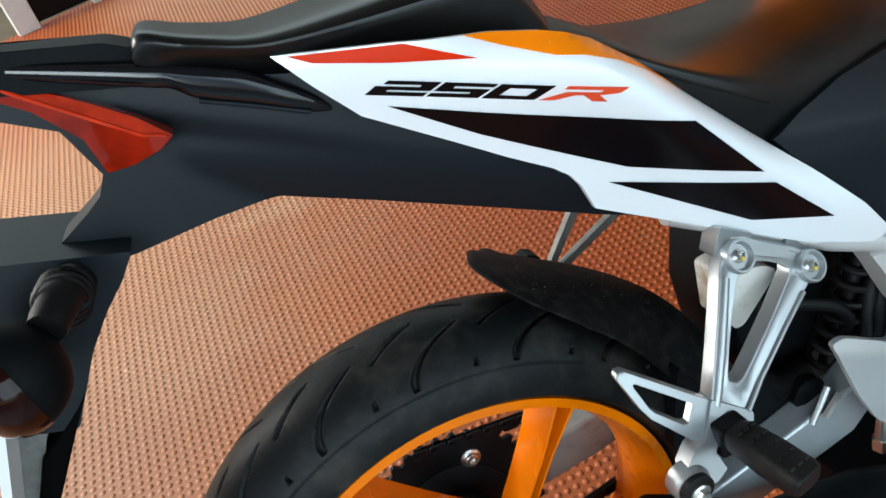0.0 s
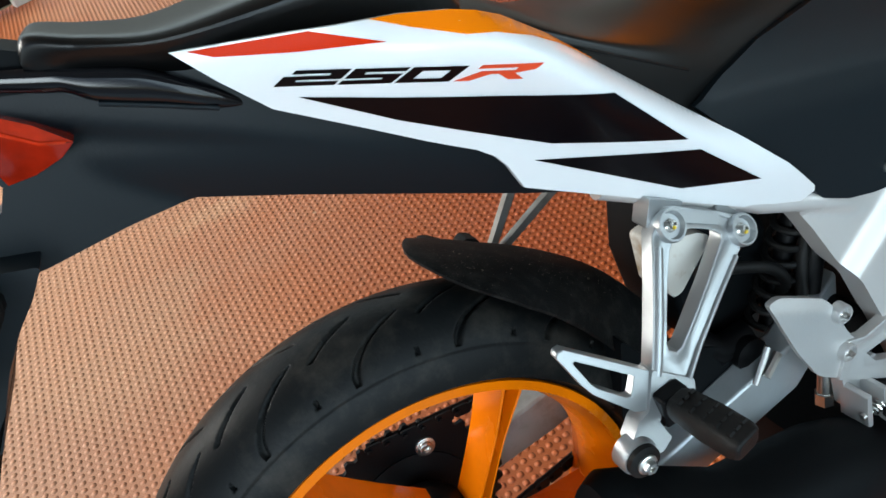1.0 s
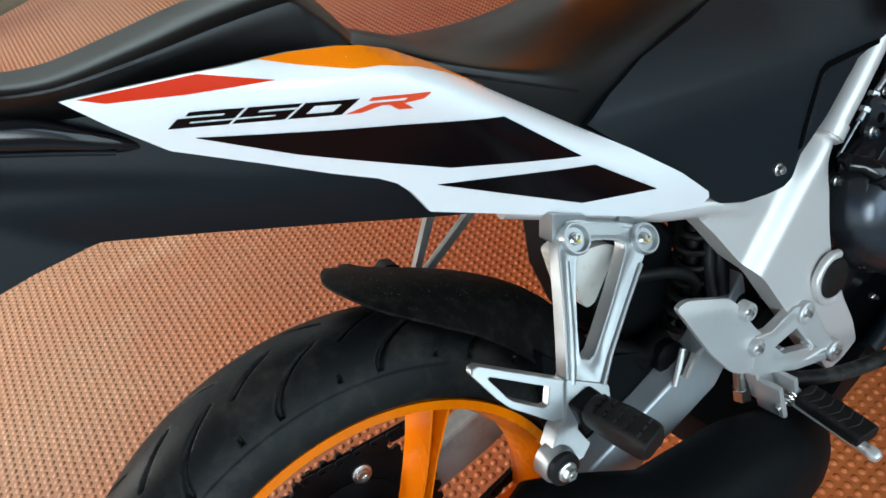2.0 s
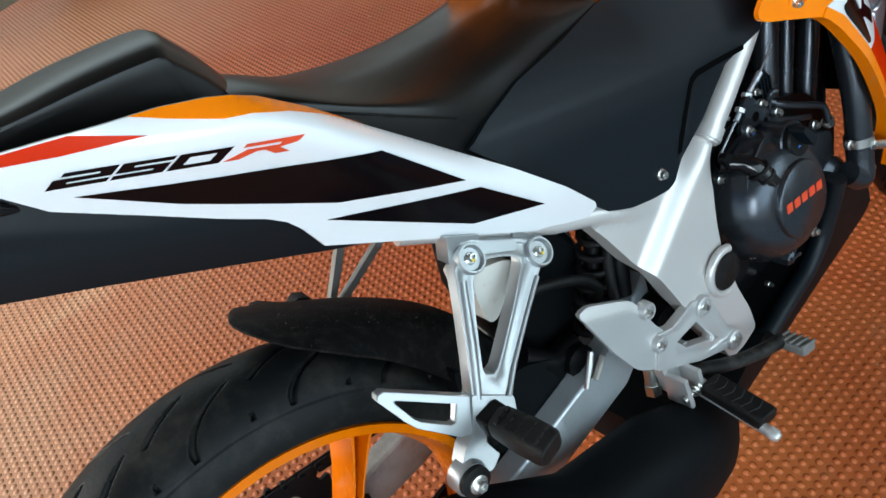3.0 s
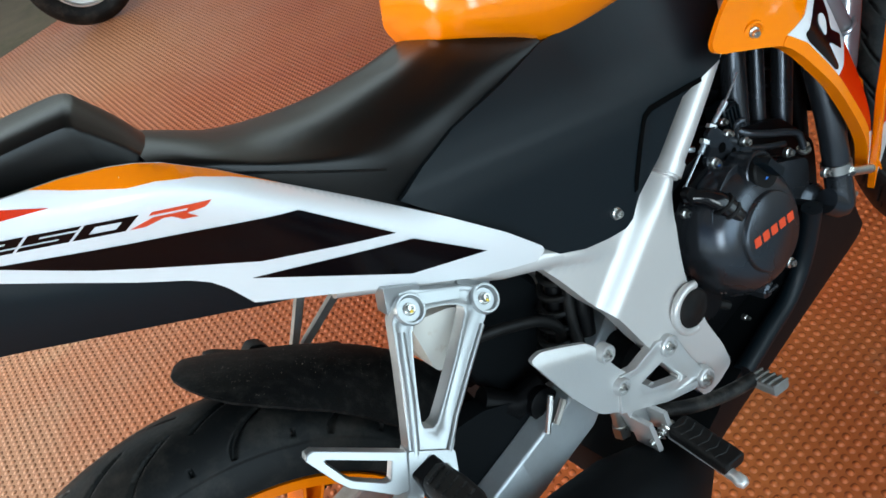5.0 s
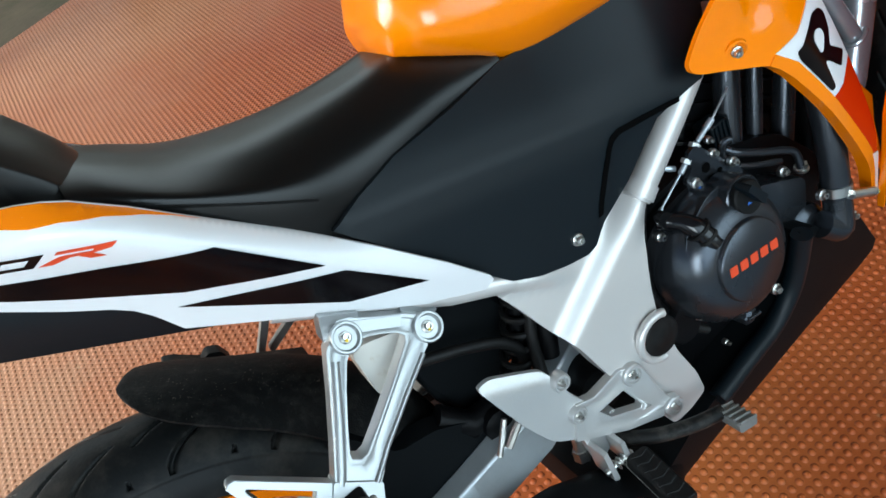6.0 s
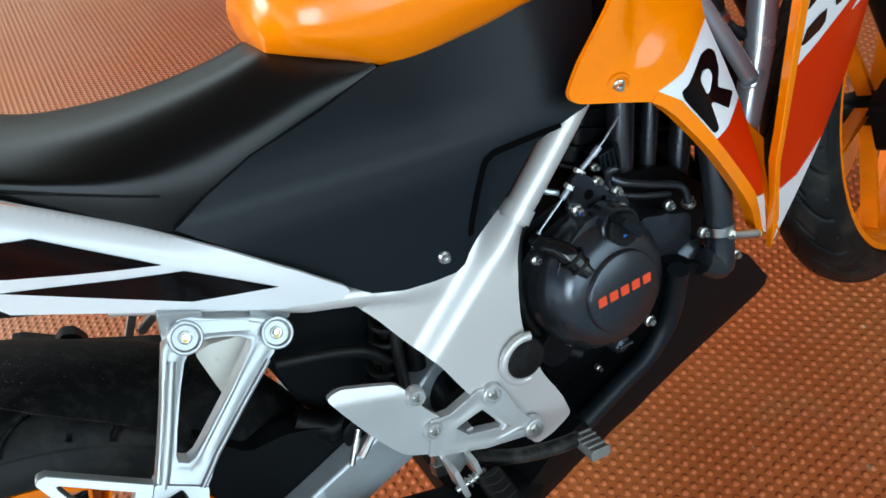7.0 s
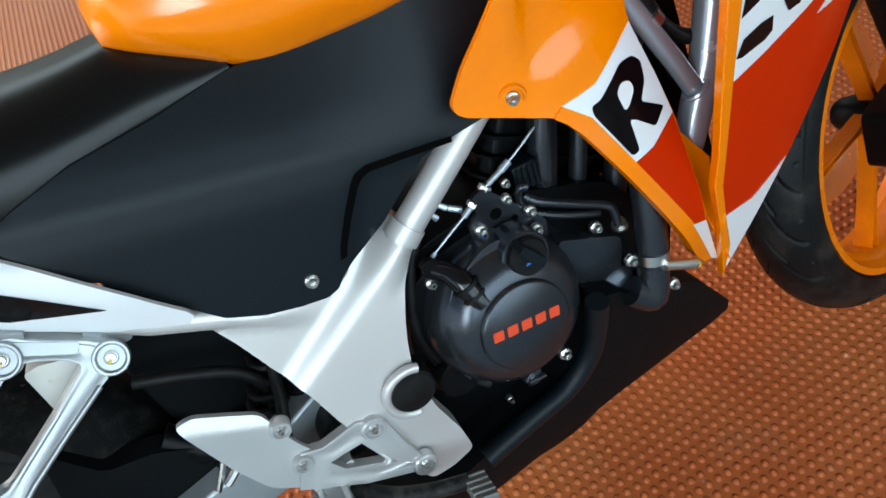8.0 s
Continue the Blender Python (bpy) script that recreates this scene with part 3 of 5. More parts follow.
tail = part("tail_cover", skin(tail_line, tail_y, back=lambda x, z: -tail_y(x, z), cell=0.006), M_PLASTIC, bike, "satin black plastic tail cover", bevel=0.004)
# tail lamp
LAMP = plane(-0.062, -0.20, 0.0)


def ridge_z(x):
    return 0.878 - 0.80 * (x + 0.119) if x < -0.119 else 0.878 - 0.31 * (x + 0.119)


def lamp_y(x, z):
    d = z - ridge_z(x)
    return LAMP(x, z) - 0.005 + (0.75 * d if d > 0 else -0.28 * d)


lamp = part("tail_lamp", skin([(-0.245, 0.980), (-0.186, 0.938), (-0.144, 0.909), (-0.118, 0.889), (-0.100, 0.872), (-0.119, 0.878), (-0.148, 0.901), (-0.189, 0.934), (-0.245, 0.979)], lamp_y, back=lambda x, z: -lamp_y(x, z), cell=0.008), M_LENS, bike, "clear red plastic tail lamp", bevel=0.0012)
part("lower_lens", skin([(-0.245, 0.9785), (-0.189, 0.9335), (-0.148, 0.9005), (-0.119, 0.8775), (-0.100, 0.8715), (-0.112, 0.864), (-0.134, 0.858), (-0.154, 0.857), (-0.157, 0.886), (-0.178, 0.914), (-0.24, 0.960)], lamp_y, back=lambda x, z: -lamp_y(x, z), cell=0.008), M_LENSDARK, lamp, bevel=0.0012)
part("lens_ridge", tube([Vector((x, lamp_y(x, ridge_z(x)) + 0.0008, ridge_z(x))) for x in (-0.24, -0.21, -0.18, -0.15, -0.119, -0.104)], 0.0016, 8), M_LENS, lamp)
# grab rail


def rail_y(x):
    return -0.066 - 0.20 * max(-0.19, min(0, x))


loops = []
for v in spline([(-0.30, 0.9900, 0.9790), (-0.24, 0.9697, 0.9580), (-0.18, 0.9496, 0.9356), (-0.14, 0.9363, 0.9205), (-0.10, 0.9231, 0.9046), (-0.088, 0.9190, 0.9000), (-0.076, 0.9142, 0.8895), (-0.058, 0.9072, 0.8803), (-0.042, 0.9004, 0.8734), (-0.026, 0.8893, 0.8656), (-0.008, 0.8751, 0.8563), (0.004, 0.8630, 0.8520), (0.0146, 0.8512, 0.8490)], 5):
    x, mid, half = v.x, (v.y + v.z) / 2, (v.y - v.z) / 2
    deep = 0.012 * smooth((0.024 - x) / 0.05)
    loops.append([Vector((x, rail_y(x) + 0.012 - deep * math.copysign(abs(math.cos(a)) ** 0.7, math.cos(a)), mid + half * math.copysign(abs(math.sin(a)) ** 0.8, math.sin(a)))) for a in [2 * math.pi * k / 28 for k in range(28)]])
grab = part("grab_rail", loft(loops), M_GLOSS, bike, "glossy black pillion grab rail", sharp=60)
part("slot_trim", tube([(-0.074, rail_y(-0.074) + 0.004, 0.8875), (-0.04, rail_y(-0.04) + 0.004, 0.8725), (-0.006, rail_y(-0.006) + 0.004, 0.8565)], 0.0018, 8), M_PLASTIC, grab)
part("tail_top", skin(round_outline([(-0.30, 0.985), (-0.1765, 0.9546), (-0.1471, 0.9485), (-0.1169, 0.9413), (-0.0986, 0.9311), (-0.0662, 0.9182), (-0.0156, 0.8944), (-0.02, 0.88), (-0.10, 0.905), (-0.30, 0.96)], 0.004), flat(-0.03), back=flat(0.03), cell=0), M_BELLY, bike, "satin black cover between the grab rails", bevel=0.006)

# rear mudguard and number plate holder
mud = part("rear_mudguard", skin(round_outline([(-0.262, 0.838), (-0.160, 0.806), (-0.1764, 0.787), (-0.1946, 0.771), (-0.217, 0.746), (-0.236, 0.7187), (-0.255, 0.690), (-0.298, 0.706), (-0.300, 0.722), (-0.285, 0.765)], 0.004), flat(-0.052), back=flat(0.052), cell=0), M_PLASTIC, bike, "satin black plastic number plate holder", bevel=0.005)
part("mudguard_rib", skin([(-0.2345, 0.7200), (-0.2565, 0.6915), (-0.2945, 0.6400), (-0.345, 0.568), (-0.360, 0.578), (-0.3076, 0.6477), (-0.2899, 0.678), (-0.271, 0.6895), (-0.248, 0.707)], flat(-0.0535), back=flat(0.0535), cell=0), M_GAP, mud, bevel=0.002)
part("plate_stay", skin([(-0.297, 0.704), (-0.279, 0.694), (-0.303, 0.652), (-0.335, 0.605), (-0.352, 0.615)], flat(-0.046), 0.003, 0), M_DUSTY, mud, "grey steel stay behind the number plate")
part("number_plate", skin([(-0.285, 0.745), (-0.279, 0.742), (-0.34, 0.60), (-0.346, 0.603)], flat(-0.085), back=flat(0.085), cell=0), M_PLATE, mud, "white number plate seen edge on")
stalk = part("indicator", tube(spline([(-0.205, -0.05, 0.800), (-0.206, -0.08, 0.806), (-0.216, -0.112, 0.800)], 4), [0.016, 0.016, 0.015, 0.015, 0.014, 0.014, 0.013, 0.013, 0.012], 14), M_RUBBER, bike, "rear turn indicator on a rubber stalk")
for i in range(3):
    part("stalk_rib", lathe([(0.0175, -0.002), (0.0190, 0.0), (0.0175, 0.002)], (-0.206, -0.072 - 0.010 * i, 0.8035 + 0.0005 * i), (0, -1, 0.1), 20), M_RUBBER, stalk)
arc = [math.pi / 2 * k / 9 for k in range(10)]
part("indicator_housing", lathe([(0.037 * math.sin(a), 0.003 - 0.034 * math.cos(a)) for a in arc] + [(0, 0.003)], (-0.243, -0.122, 0.783), (-0.72, -0.35, -0.10), 48), M_BELLY, stalk, sharp=70)
part("indicator_lens", lathe([(0.038, 0.003)] + [(0.038 * math.cos(a) ** 0.7, 0.006 + 0.026 * math.sin(a)) for a in arc[:-1]] + [(0, 0.032)], (-0.243, -0.122, 0.783), (-0.72, -0.35, -0.10), 48), M_SMOKE, stalk, "dark amber indicator lens", sharp=70)


# white side panel with its graphics
def top_z(x):
    pts = ((-0.03, 0.905), (0.054, 0.891), (0.12, 0.878), (0.15, 0.8700), (0.165, 0.864), (0.18, 0.8555), (0.21, 0.8305), (0.25, 0.791), (0.30, 0.743), (0.36, 0.684), (0.405, 0.636), (0.44, 0.592))
    for (a, p), (b, q) in zip(pts, pts[1:]):
        if x <= b:
            return p + (q - p) * (x - a) / (b - a)
    return pts[-1][1]


def panel_y(x, z):
    d = max(0, top_z(x) - z)
    bulge = 0.014 * math.exp(-((x - 0.19) / 0.09) ** 2 - ((d - 0.03) / 0.04) ** 2)
    roll = (0.010 + 0.016 * smooth((x - 0.07) / 0.06)) * max(0, 1 - d / 0.030) ** 2 * smooth((0.425 - x) / 0.13)
    return 0.295 - 0.403 * x - 0.437 * z + 0.012 * max(0, 1 - (x + 0.02) / 0.15) - bulge + roll


panel_line = [(x, top_z(x)) for x in (-0.02, 0.02, 0.054, 0.09, 0.12, 0.138, 0.15, 0.165, 0.18, 0.195, 0.21, 0.23, 0.25, 0.275, 0.30, 0.33, 0.36, 0.385, 0.405, 0.422)] + [(0.436, 0.597), (0.438, 0.589), (0.429, 0.580), (0.376, 0.596), (0.276, 0.652), (0.184, 0.705), (0.172, 0.733), (0.163, 0.747), (0.15, 0.759), (0.118, 0.78), (0.08, 0.807), (0.025, 0.845), (-0.0, 0.876)]
side_panel = part("side_panel", skin(panel_line, panel_y, 0.006, 0.0045), M_WHITE, bike, "glossy white side panel with black, red and orange graphics", bevel=0.0025)
for nm, line, material in (("stripe", [(0.043, 0.848), (0.10, 0.8265), (0.243, 0.775), (0.308, 0.704), (0.204, 0.743), (0.166, 0.766), (0.10, 0.807)], M_DECAL),
                           ("stripe", [(0.192, 0.731), (0.321, 0.688), (0.382, 0.629), (0.312, 0.648)], M_DECAL),
                           ("red_stripe", [(-0.010, 0.9005), (0.062, 0.8885), (0.103, 0.867), (0.05, 0.879), (0.004, 0.892)], M_RED),
                           ("orange_band", [(x, top_z(x) + 0.0004) for x in (0.100, 0.12, 0.138, 0.15, 0.165, 0.18, 0.195, 0.21, 0.23, 0.247)] + [(0.232, 0.8085), (0.215, 0.8225), (0.193, 0.8375), (0.168, 0.8500), (0.1495, 0.8555), (0.120, 0.8705)], M_ORANGE)):
    part(nm, skin(line, decal(panel_y), 0.001, 0.008), material, side_panel)
glyphs = (([(0, 0), (1, 0), (1, .26), (.28, .26), (.28, .38), (1, .38), (1, 1), (.1, 1), (.1, .76), (.75, .76), (.75, .62), (0, .62)], 0.0, 0.235, M_DECAL),
          ([(0, 0), (1, 0), (1, .62), (.28, .62), (.28, .76), (1, .76), (1, 1), (0, 1), (0, .38), (.73, .38), (.73, .26), (0, .26)], 0.25, 0.455, M_DECAL),
          ([(0, 0), (.5, 0), (.5, .25), (.24, .25), (.24, .75), (.5, .75), (.5, 1), (0, 1)], 0.47, 0.68, M_DECAL),
          ([(.5, 0), (1, 0), (1, 1), (.5, 1), (.5, .75), (.76, .75), (.76, .25), (.5, .25)], 0.47, 0.68, M_DECAL),
          ([(0, 0), (.22, 0), (.40, .40), (.52, .40), (.78, 0), (1.0, 0), (.74, .42), (.98, .62), (1.0, 1), (.12, 1), (.12, .78), (.70, .78), (.70, .60), (.22, .60)], 0.70, 0.98, M_REDMARK))
for shape, u0, u1, material in glyphs:
    line = []
    for u, v in shape:
        u = u0 + (u1 - u0) * u
        line.append((0.030 + 0.152 * u + 0.0130 * v, 0.861 - 0.0495 * u + 0.0075 * v))
    part("lettering", skin(line, decal(panel_y), 0.001, 0.008), material, side_panel)


def mirrored(ob, parent=None, skip=("none",)):
    """The same part on the bike's other side."""
    me = ob.data.copy()
    me.transform(Matrix.Diagonal((1, -1, 1, 1)))
    me.flip_normals()
    o = new(ob.name.split(".")[0], me)
    o.parent = parent or bike
    for md in ob.modifiers:
        m2 = o.modifiers.new("bevel", "BEVEL")
        m2.width, m2.segments, m2.limit_method, m2.angle_limit = md.width, 3, "ANGLE", radians(40)
    if "label" in ob:
        o["label"] = ob["label"]
    for c in ob.children:
        if not c.name.startswith(skip):
            mirrored(c, o)
    return o


def bar(p, q, w0, w1, n=6):
    """The outline of a round-ended bar from p to q, w0 and w1 wide."""
    p, q = Vector(p), Vector(q)
    d = (q - p).normalized()
    a0 = math.atan2(d.y, d.x)
    out = [(p.x + w0 / 2 * math.cos(a0 + math.pi / 2 + math.pi * i / n), p.y + w0 / 2 * math.sin(a0 + math.pi / 2 + math.pi * i / n)) for i in range(n + 1)]
    return out + [(q.x + w1 / 2 * math.cos(a0 - math.pi / 2 + math.pi * i / n), q.y + w1 / 2 * math.sin(a0 - math.pi / 2 + math.pi * i / n)) for i in range(n + 1)]


mirrored(side_panel)
mirrored(grab)
part("under_seat_tray", skin([(0.05, 0.85), (0.16, 0.84), (0.30, 0.72), (0.44, 0.59), (0.44, 0.57), (0.27, 0.665), (0.09, 0.76)], flat(-0.042), back=flat(0.042), cell=0), M_PLASTIC, bike)


# seats
def body_loft(rows, per=5):
    """Smooth body: each row is x and a half section [(half width, z) from the crown down]; mirrored."""
    n = len(rows[0][1])
    lines = [spline([(x, -sec[k][0], sec[k][1]) for x, sec in rows], per) for k in range(n)]
    loops = []
    for i in range(len(lines[0])):
        half = spline([l[i] for l in lines], 4)
        loops.append(half + [Vector((v.x, -v.y, v.z)) for v in half[::-1] if abs(v.y) > 1e-5])
    m = min(len(l) for l in loops)
    return loft([l[:m] for l in loops])


seat = part("rider_seat", body_loft([
    (0.176, [(0, 0.866), (0.05, 0.865), (0.090, 0.855), (0.100, 0.842), (0.102, 0.80)]),
    (0.190, [(0, 0.862), (0.05, 0.860), (0.094, 0.848), (0.104, 0.834), (0.104, 0.80)]),
    (0.215, [(0, 0.848), (0.06, 0.845), (0.106, 0.834), (0.114, 0.821), (0.112, 0.78)]),
    (0.260, [(0, 0.822), (0.06, 0.819), (0.110, 0.806), (0.119, 0.793), (0.116, 0.74)]),
    (0.315, [(0, 0.806), (0.06, 0.803), (0.108, 0.782), (0.120, 0.760), (0.118, 0.69)]),
    (0.370, [(0, 0.799), (0.055, 0.795), (0.100, 0.770), (0.113, 0.735), (0.108, 0.68)]),
    (0.430, [(0, 0.796), (0.05, 0.793), (0.092, 0.766), (0.103, 0.735), (0.098, 0.68)]),
    (0.490, [(0, 0.800), (0.05, 0.796), (0.086, 0.763), (0.092, 0.735), (0.088, 0.69)]),
    (0.560, [(0, 0.806), (0.045, 0.800), (0.078, 0.762), (0.086, 0.745), (0.086, 0.70)])]), M_VINYL, bike, "black vinyl rider seat, smooth with a stitched skirt", sharp=55)
part("seam", tube(spline([(0.190, -0.098, 0.835), (0.229, -0.1165, 0.813), (0.284, -0.120, 0.779), (0.335, -0.1185, 0.748)], 6), 0.0014, 6), M_RUBBER, seat)
pillion_shape = body_loft([
    (-0.103, [(0, 0.930), (0.022, 0.930), (0.036, 0.929), (0.042, 0.927), (0.040, 0.921)]),
    (-0.093, [(0, 0.942), (0.030, 0.942), (0.045, 0.940), (0.049, 0.933), (0.044, 0.918)]),
    (-0.062, [(0, 0.930), (0.044, 0.930), (0.057, 0.927), (0.060, 0.921), (0.044, 0.906)]),
    (-0.020, [(0, 0.9185), (0.050, 0.918), (0.068, 0.915), (0.071, 0.908), (0.046, 0.885)]),
    (0.040, [(0, 0.918), (0.058, 0.917), (0.080, 0.912), (0.084, 0.902), (0.056, 0.865)]),
    (0.090, [(0, 0.920), (0.060, 0.918), (0.085, 0.911), (0.089, 0.898), (0.070, 0.845)]),
    (0.134, [(0, 0.918), (0.060, 0.915), (0.086, 0.907), (0.090, 0.894), (0.080, 0.83)]),
    (0.146, [(0, 0.915), (0.060, 0.912), (0.085, 0.904), (0.089, 0.891), (0.081, 0.83)]),
    (0.153, [(0, 0.906), (0.060, 0.903), (0.083, 0.895), (0.087, 0.883), (0.082, 0.83)]),
    (0.170, [(0, 0.878), (0.055, 0.875), (0.077, 0.868), (0.082, 0.859), (0.080, 0.82)]),
    (0.184, [(0, 0.845), (0.050, 0.843), (0.072, 0.838), (0.077, 0.832), (0.075, 0.81)])], 8)
for v in pillion_shape.verts:
    v.co.x += 0.018 * max(0, 1 - (v.co.y / 0.09) ** 2) * smooth((v.co.x - 0.06) / 0.08)
pillion = part("pillion_seat", pillion_shape, M_VINYL, bike, "black vinyl pillion seat, raised and edged", sharp=32)

# fuel tank
part("fuel_tank", body_loft([
    (0.478, [(0, 0.835), (0.035, 0.833), (0.050, 0.825), (0.055, 0.812), (0.045, 0.798)]),
    (0.500, [(0, 0.880), (0.05, 0.872), (0.072, 0.848), (0.084, 0.812), (0.066, 0.788)]),
    (0.540, [(0, 0.925), (0.055, 0.908), (0.086, 0.868), (0.106, 0.802), (0.080, 0.768)]),
    (0.585, [(0, 0.955), (0.060, 0.930), (0.098, 0.880), (0.122, 0.795), (0.082, 0.744)]),
    (0.650, [(0, 0.980), (0.065, 0.950), (0.108, 0.890), (0.136, 0.798), (0.094, 0.744)]),
    (0.720, [(0, 0.990), (0.07, 0.960), (0.116, 0.900), (0.142, 0.805), (0.104, 0.748)]),
    (0.800, [(0, 0.985), (0.07, 0.955), (0.118, 0.900), (0.142, 0.820), (0.116, 0.765)]),
    (0.880, [(0, 0.960), (0.06, 0.945), (0.110, 0.900), (0.110, 0.850), (0.090, 0.790)])]), M_ORANGE, bike, "glossy orange fuel tank", sharp=60)


# black side cover under the tank
def cover_y(x, z):
    crease = 0.718 - 0.215 * (x - 0.354)
    d = z - crease
    slope = 0.64 - 0.30 * min(1, max(0, (x - 0.58) / 0.13))
    inside = min(1, max(0, (x - 0.578 - 0.55 * (z - 0.575)) / 0.010)) * min(1, max(0, (0.641 - 0.10 * (x - 0.62) - z) / 0.010))
    return 0.0045 * inside - 0.130 - 0.035 * (x - 0.35) + (slope * d if d > 0 else -0.05 * d * 0.4) + 0.004 * math.exp(-(d / 0.02) ** 2)


cover_line = [(.331, .719), (.346, .701), (.37, .674), (.404, .634), (.442, .586), (.458, .568), (.489, .552), (.521, .543), (.546, .539), (.558, .543), (.566, .552), (.592, .567), (.621, .584), (.654, .611), (.675, .626), (.70, .632), (.74, .636), (.76, .66), (.80, .74), (.81, .78), (.709, .756), (.647, .752), (.589, .750), (.557, .752), (.489, .744), (.416, .740), (.367, .730)]
cover = part("side_cover", skin(cover_line, cover_y, 0.006, 0.008), M_PLASTIC, bike, "satin black plastic side cover under the tank", bevel=0.004)
# black strip paints the shade in the cover's seam groove
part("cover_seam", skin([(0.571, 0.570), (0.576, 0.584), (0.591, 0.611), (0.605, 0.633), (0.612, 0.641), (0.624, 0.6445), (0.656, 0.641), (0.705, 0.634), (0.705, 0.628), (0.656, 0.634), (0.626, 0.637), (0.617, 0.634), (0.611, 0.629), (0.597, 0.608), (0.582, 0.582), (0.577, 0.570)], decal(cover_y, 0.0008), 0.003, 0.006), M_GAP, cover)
bolt(cover, 0.539, cover_y(0.539, 0.564) - 0.001, 0.564, 0.0050)
mirrored(cover)

# frame
cast_line = [(.437, .562), (.441, .572), (.446, .5745), (.4735, .562), (.508, .546), (.534, .5355), (.5515, .535), (.567, .540), (.590, .5575), (.631, .577), (.6535, .552), (.6355, .534), (.6156, .512), (.603, .485), (.593, .4556), (.5873, .430), (.5918, .374), (.607, .325), (.6113, .290), (.583, .2805), (.5565, .280), (.53, .34), (.5, .4147), (.487, .4582), (.470, .490), (.452, .533)]


def cast_y(x, z):
    """Sunk rear web, a sloped flank, the proud front web, and an upper arm that rounds into the frame tube."""
    y = -0.1465 + 0.19 * max(0, z - 0.40)
    d = (x - 0.481) * 0.502 - (z - 0.474) * 0.865
    y -= 0.0115 * smooth((d + 0.013) / 0.025)
    ax, az = x - 0.645, z - 0.568
    along, off = -(0.745 * ax + 0.667 * az), 0.667 * ax - 0.745 * az
    fade = smooth(1 - along / 0.085)
    y += fade * (0.014 * min(1.3, (off / 0.0175) ** 2) - 0.004)
    rail = z - (0.567 - 0.50 * (x - 0.445))
    y -= 0.010 * max(0, 1 - (rail / 0.014) ** 2) * smooth((0.535 - x) / 0.06)
    return y


frame_cast = part("frame_casting", skin(round_outline(cast_line, 0.008), cast_y, 0.028, 0.005), M_SILVER, bike, "silver painted cast frame plate", bevel=0.006)
mirrored(frame_cast)
for s in (1, -1):
    part("frame_tube", tube([(0.628, -0.124 * s, 0.552), (0.668, -0.124 * s, 0.583), (0.713, -0.122 * s, 0.617), (0.80, -0.115 * s, 0.682)], 0.0155, 20), M_SILVER, bike, "silver frame tube")
    part("tube_collar", tube([(0.630, -0.124 * s, 0.554), (0.643, -0.124 * s, 0.564)], [0.0186, 0.0180], 20), M_SILVER, bike)
    part("seat_rail", tube([(0.25, -0.085 * s, 0.672), (0.34, -0.095 * s, 0.620), (0.40, -0.112 * s, 0.588), (0.462, -0.120 * s, 0.562)], 0.0120, 16), M_SILVER, bike, "silver seat rail tube")
    part("main_tube", tube([(1.030, -0.135 * s, 0.76), (1.000, -0.139 * s, 0.662), (0.981, -0.140 * s, 0.588), (0.971, -0.140 * s, 0.562), (0.953, -0.140 * s, 0.518), (0.930, -0.135 * s, 0.46)], 0.0172, 24), M_FRAMETUBE, bike, "blue-grey steel frame down tube")
    brace = part("brace_tube", tube([(0.876, -0.146 * s, 0.715), (0.8946, -0.148 * s, 0.682), (0.9159, -0.148 * s, 0.644), (0.9388, -0.147 * s, 0.603), (0.9600, -0.145 * s, 0.562)], 0.0105, 18), M_FRAMETUBE, bike, "grey steel brace welded to the down tube")
    part("weld_bead", tube(spline([(0.958 + 0.0130 * math.cos(a) * 0.86, (-0.148 - 0.011 * math.sin(a)) * s, 0.566 + 0.0130 * math.cos(a) * 0.5) for a in [2 * math.pi * i / 10 for i in range(10)]], 3, closed=True), 0.0030, 8), M_FRAMETUBE, brace)
    part("hose_clip", tube([(0.9165, -0.150 * s, 0.660), (0.9225, -0.150 * s, 0.650)], 0.0090, 14), M_STEEL, brace)
    part("wiring", tube(spline([(0.895, -0.135 * s, 0.735), (0.915, -0.147 * s, 0.672), (0.945, -0.135 * s, 0.630), (0.985, -0.125 * s, 0.605), (1.03, -0.115 * s, 0.60)], 5), 0.0080, 10), M_RUBBER, brace)
pivot = part("pivot_boss", tube([(0.577 + 0.0285 * math.cos(a), -0.1585, 0.408 + 0.0285 * math.sin(a)) for a in [radians(62 + 12 * i) for i in range(18)]], 0.0052, 12), M_SILVER, bike, "raised silver ring round the swingarm pivot")
part("pivot_cap", lathe([(0.0250, -0.030), (0.0250, 0.001), (0.0225, 0.004), (0.012, 0.0036), (0.010, 0.0046), (0, 0.0046)], (0.577, -0.1585, 0.408)), M_RUBBER, pivot, "black rubber pivot cap")

def ring_plate(outer, inner, yf, th, dip=0.0018, rim=0.20):
    """A cast frame between two outlines of equal count, its middle sunk between raised edges."""
    bm = bmesh.new()
    n = len(outer)
    rows = []
    for f, lift in ((0.0, 0.0), (rim, 0.0), (rim + 0.10, dip), (0.90 - rim, dip), (1.0 - rim, 0.0), (1.0, 0.0)):
        rows.append([bm.verts.new((o[0] + (i[0] - o[0]) * f, yf(o[0] + (i[0] - o[0]) * f, o[1] + (i[1] - o[1]) * f) + lift, o[1] + (i[1] - o[1]) * f)) for o, i in zip(outer, inner)])
    back = [[bm.verts.new((v.co.x, v.co.y + th, v.co.z)) for v in rows[k]] for k in (0, -1)]
    loops = rows + [back[1], back[0], rows[0]]
    for a, b in zip(loops, loops[1:]):
        for k in range(n):
            bm.faces.new((a[k], a[(k + 1) % n], b[(k + 1) % n], b[k]))
    return bm


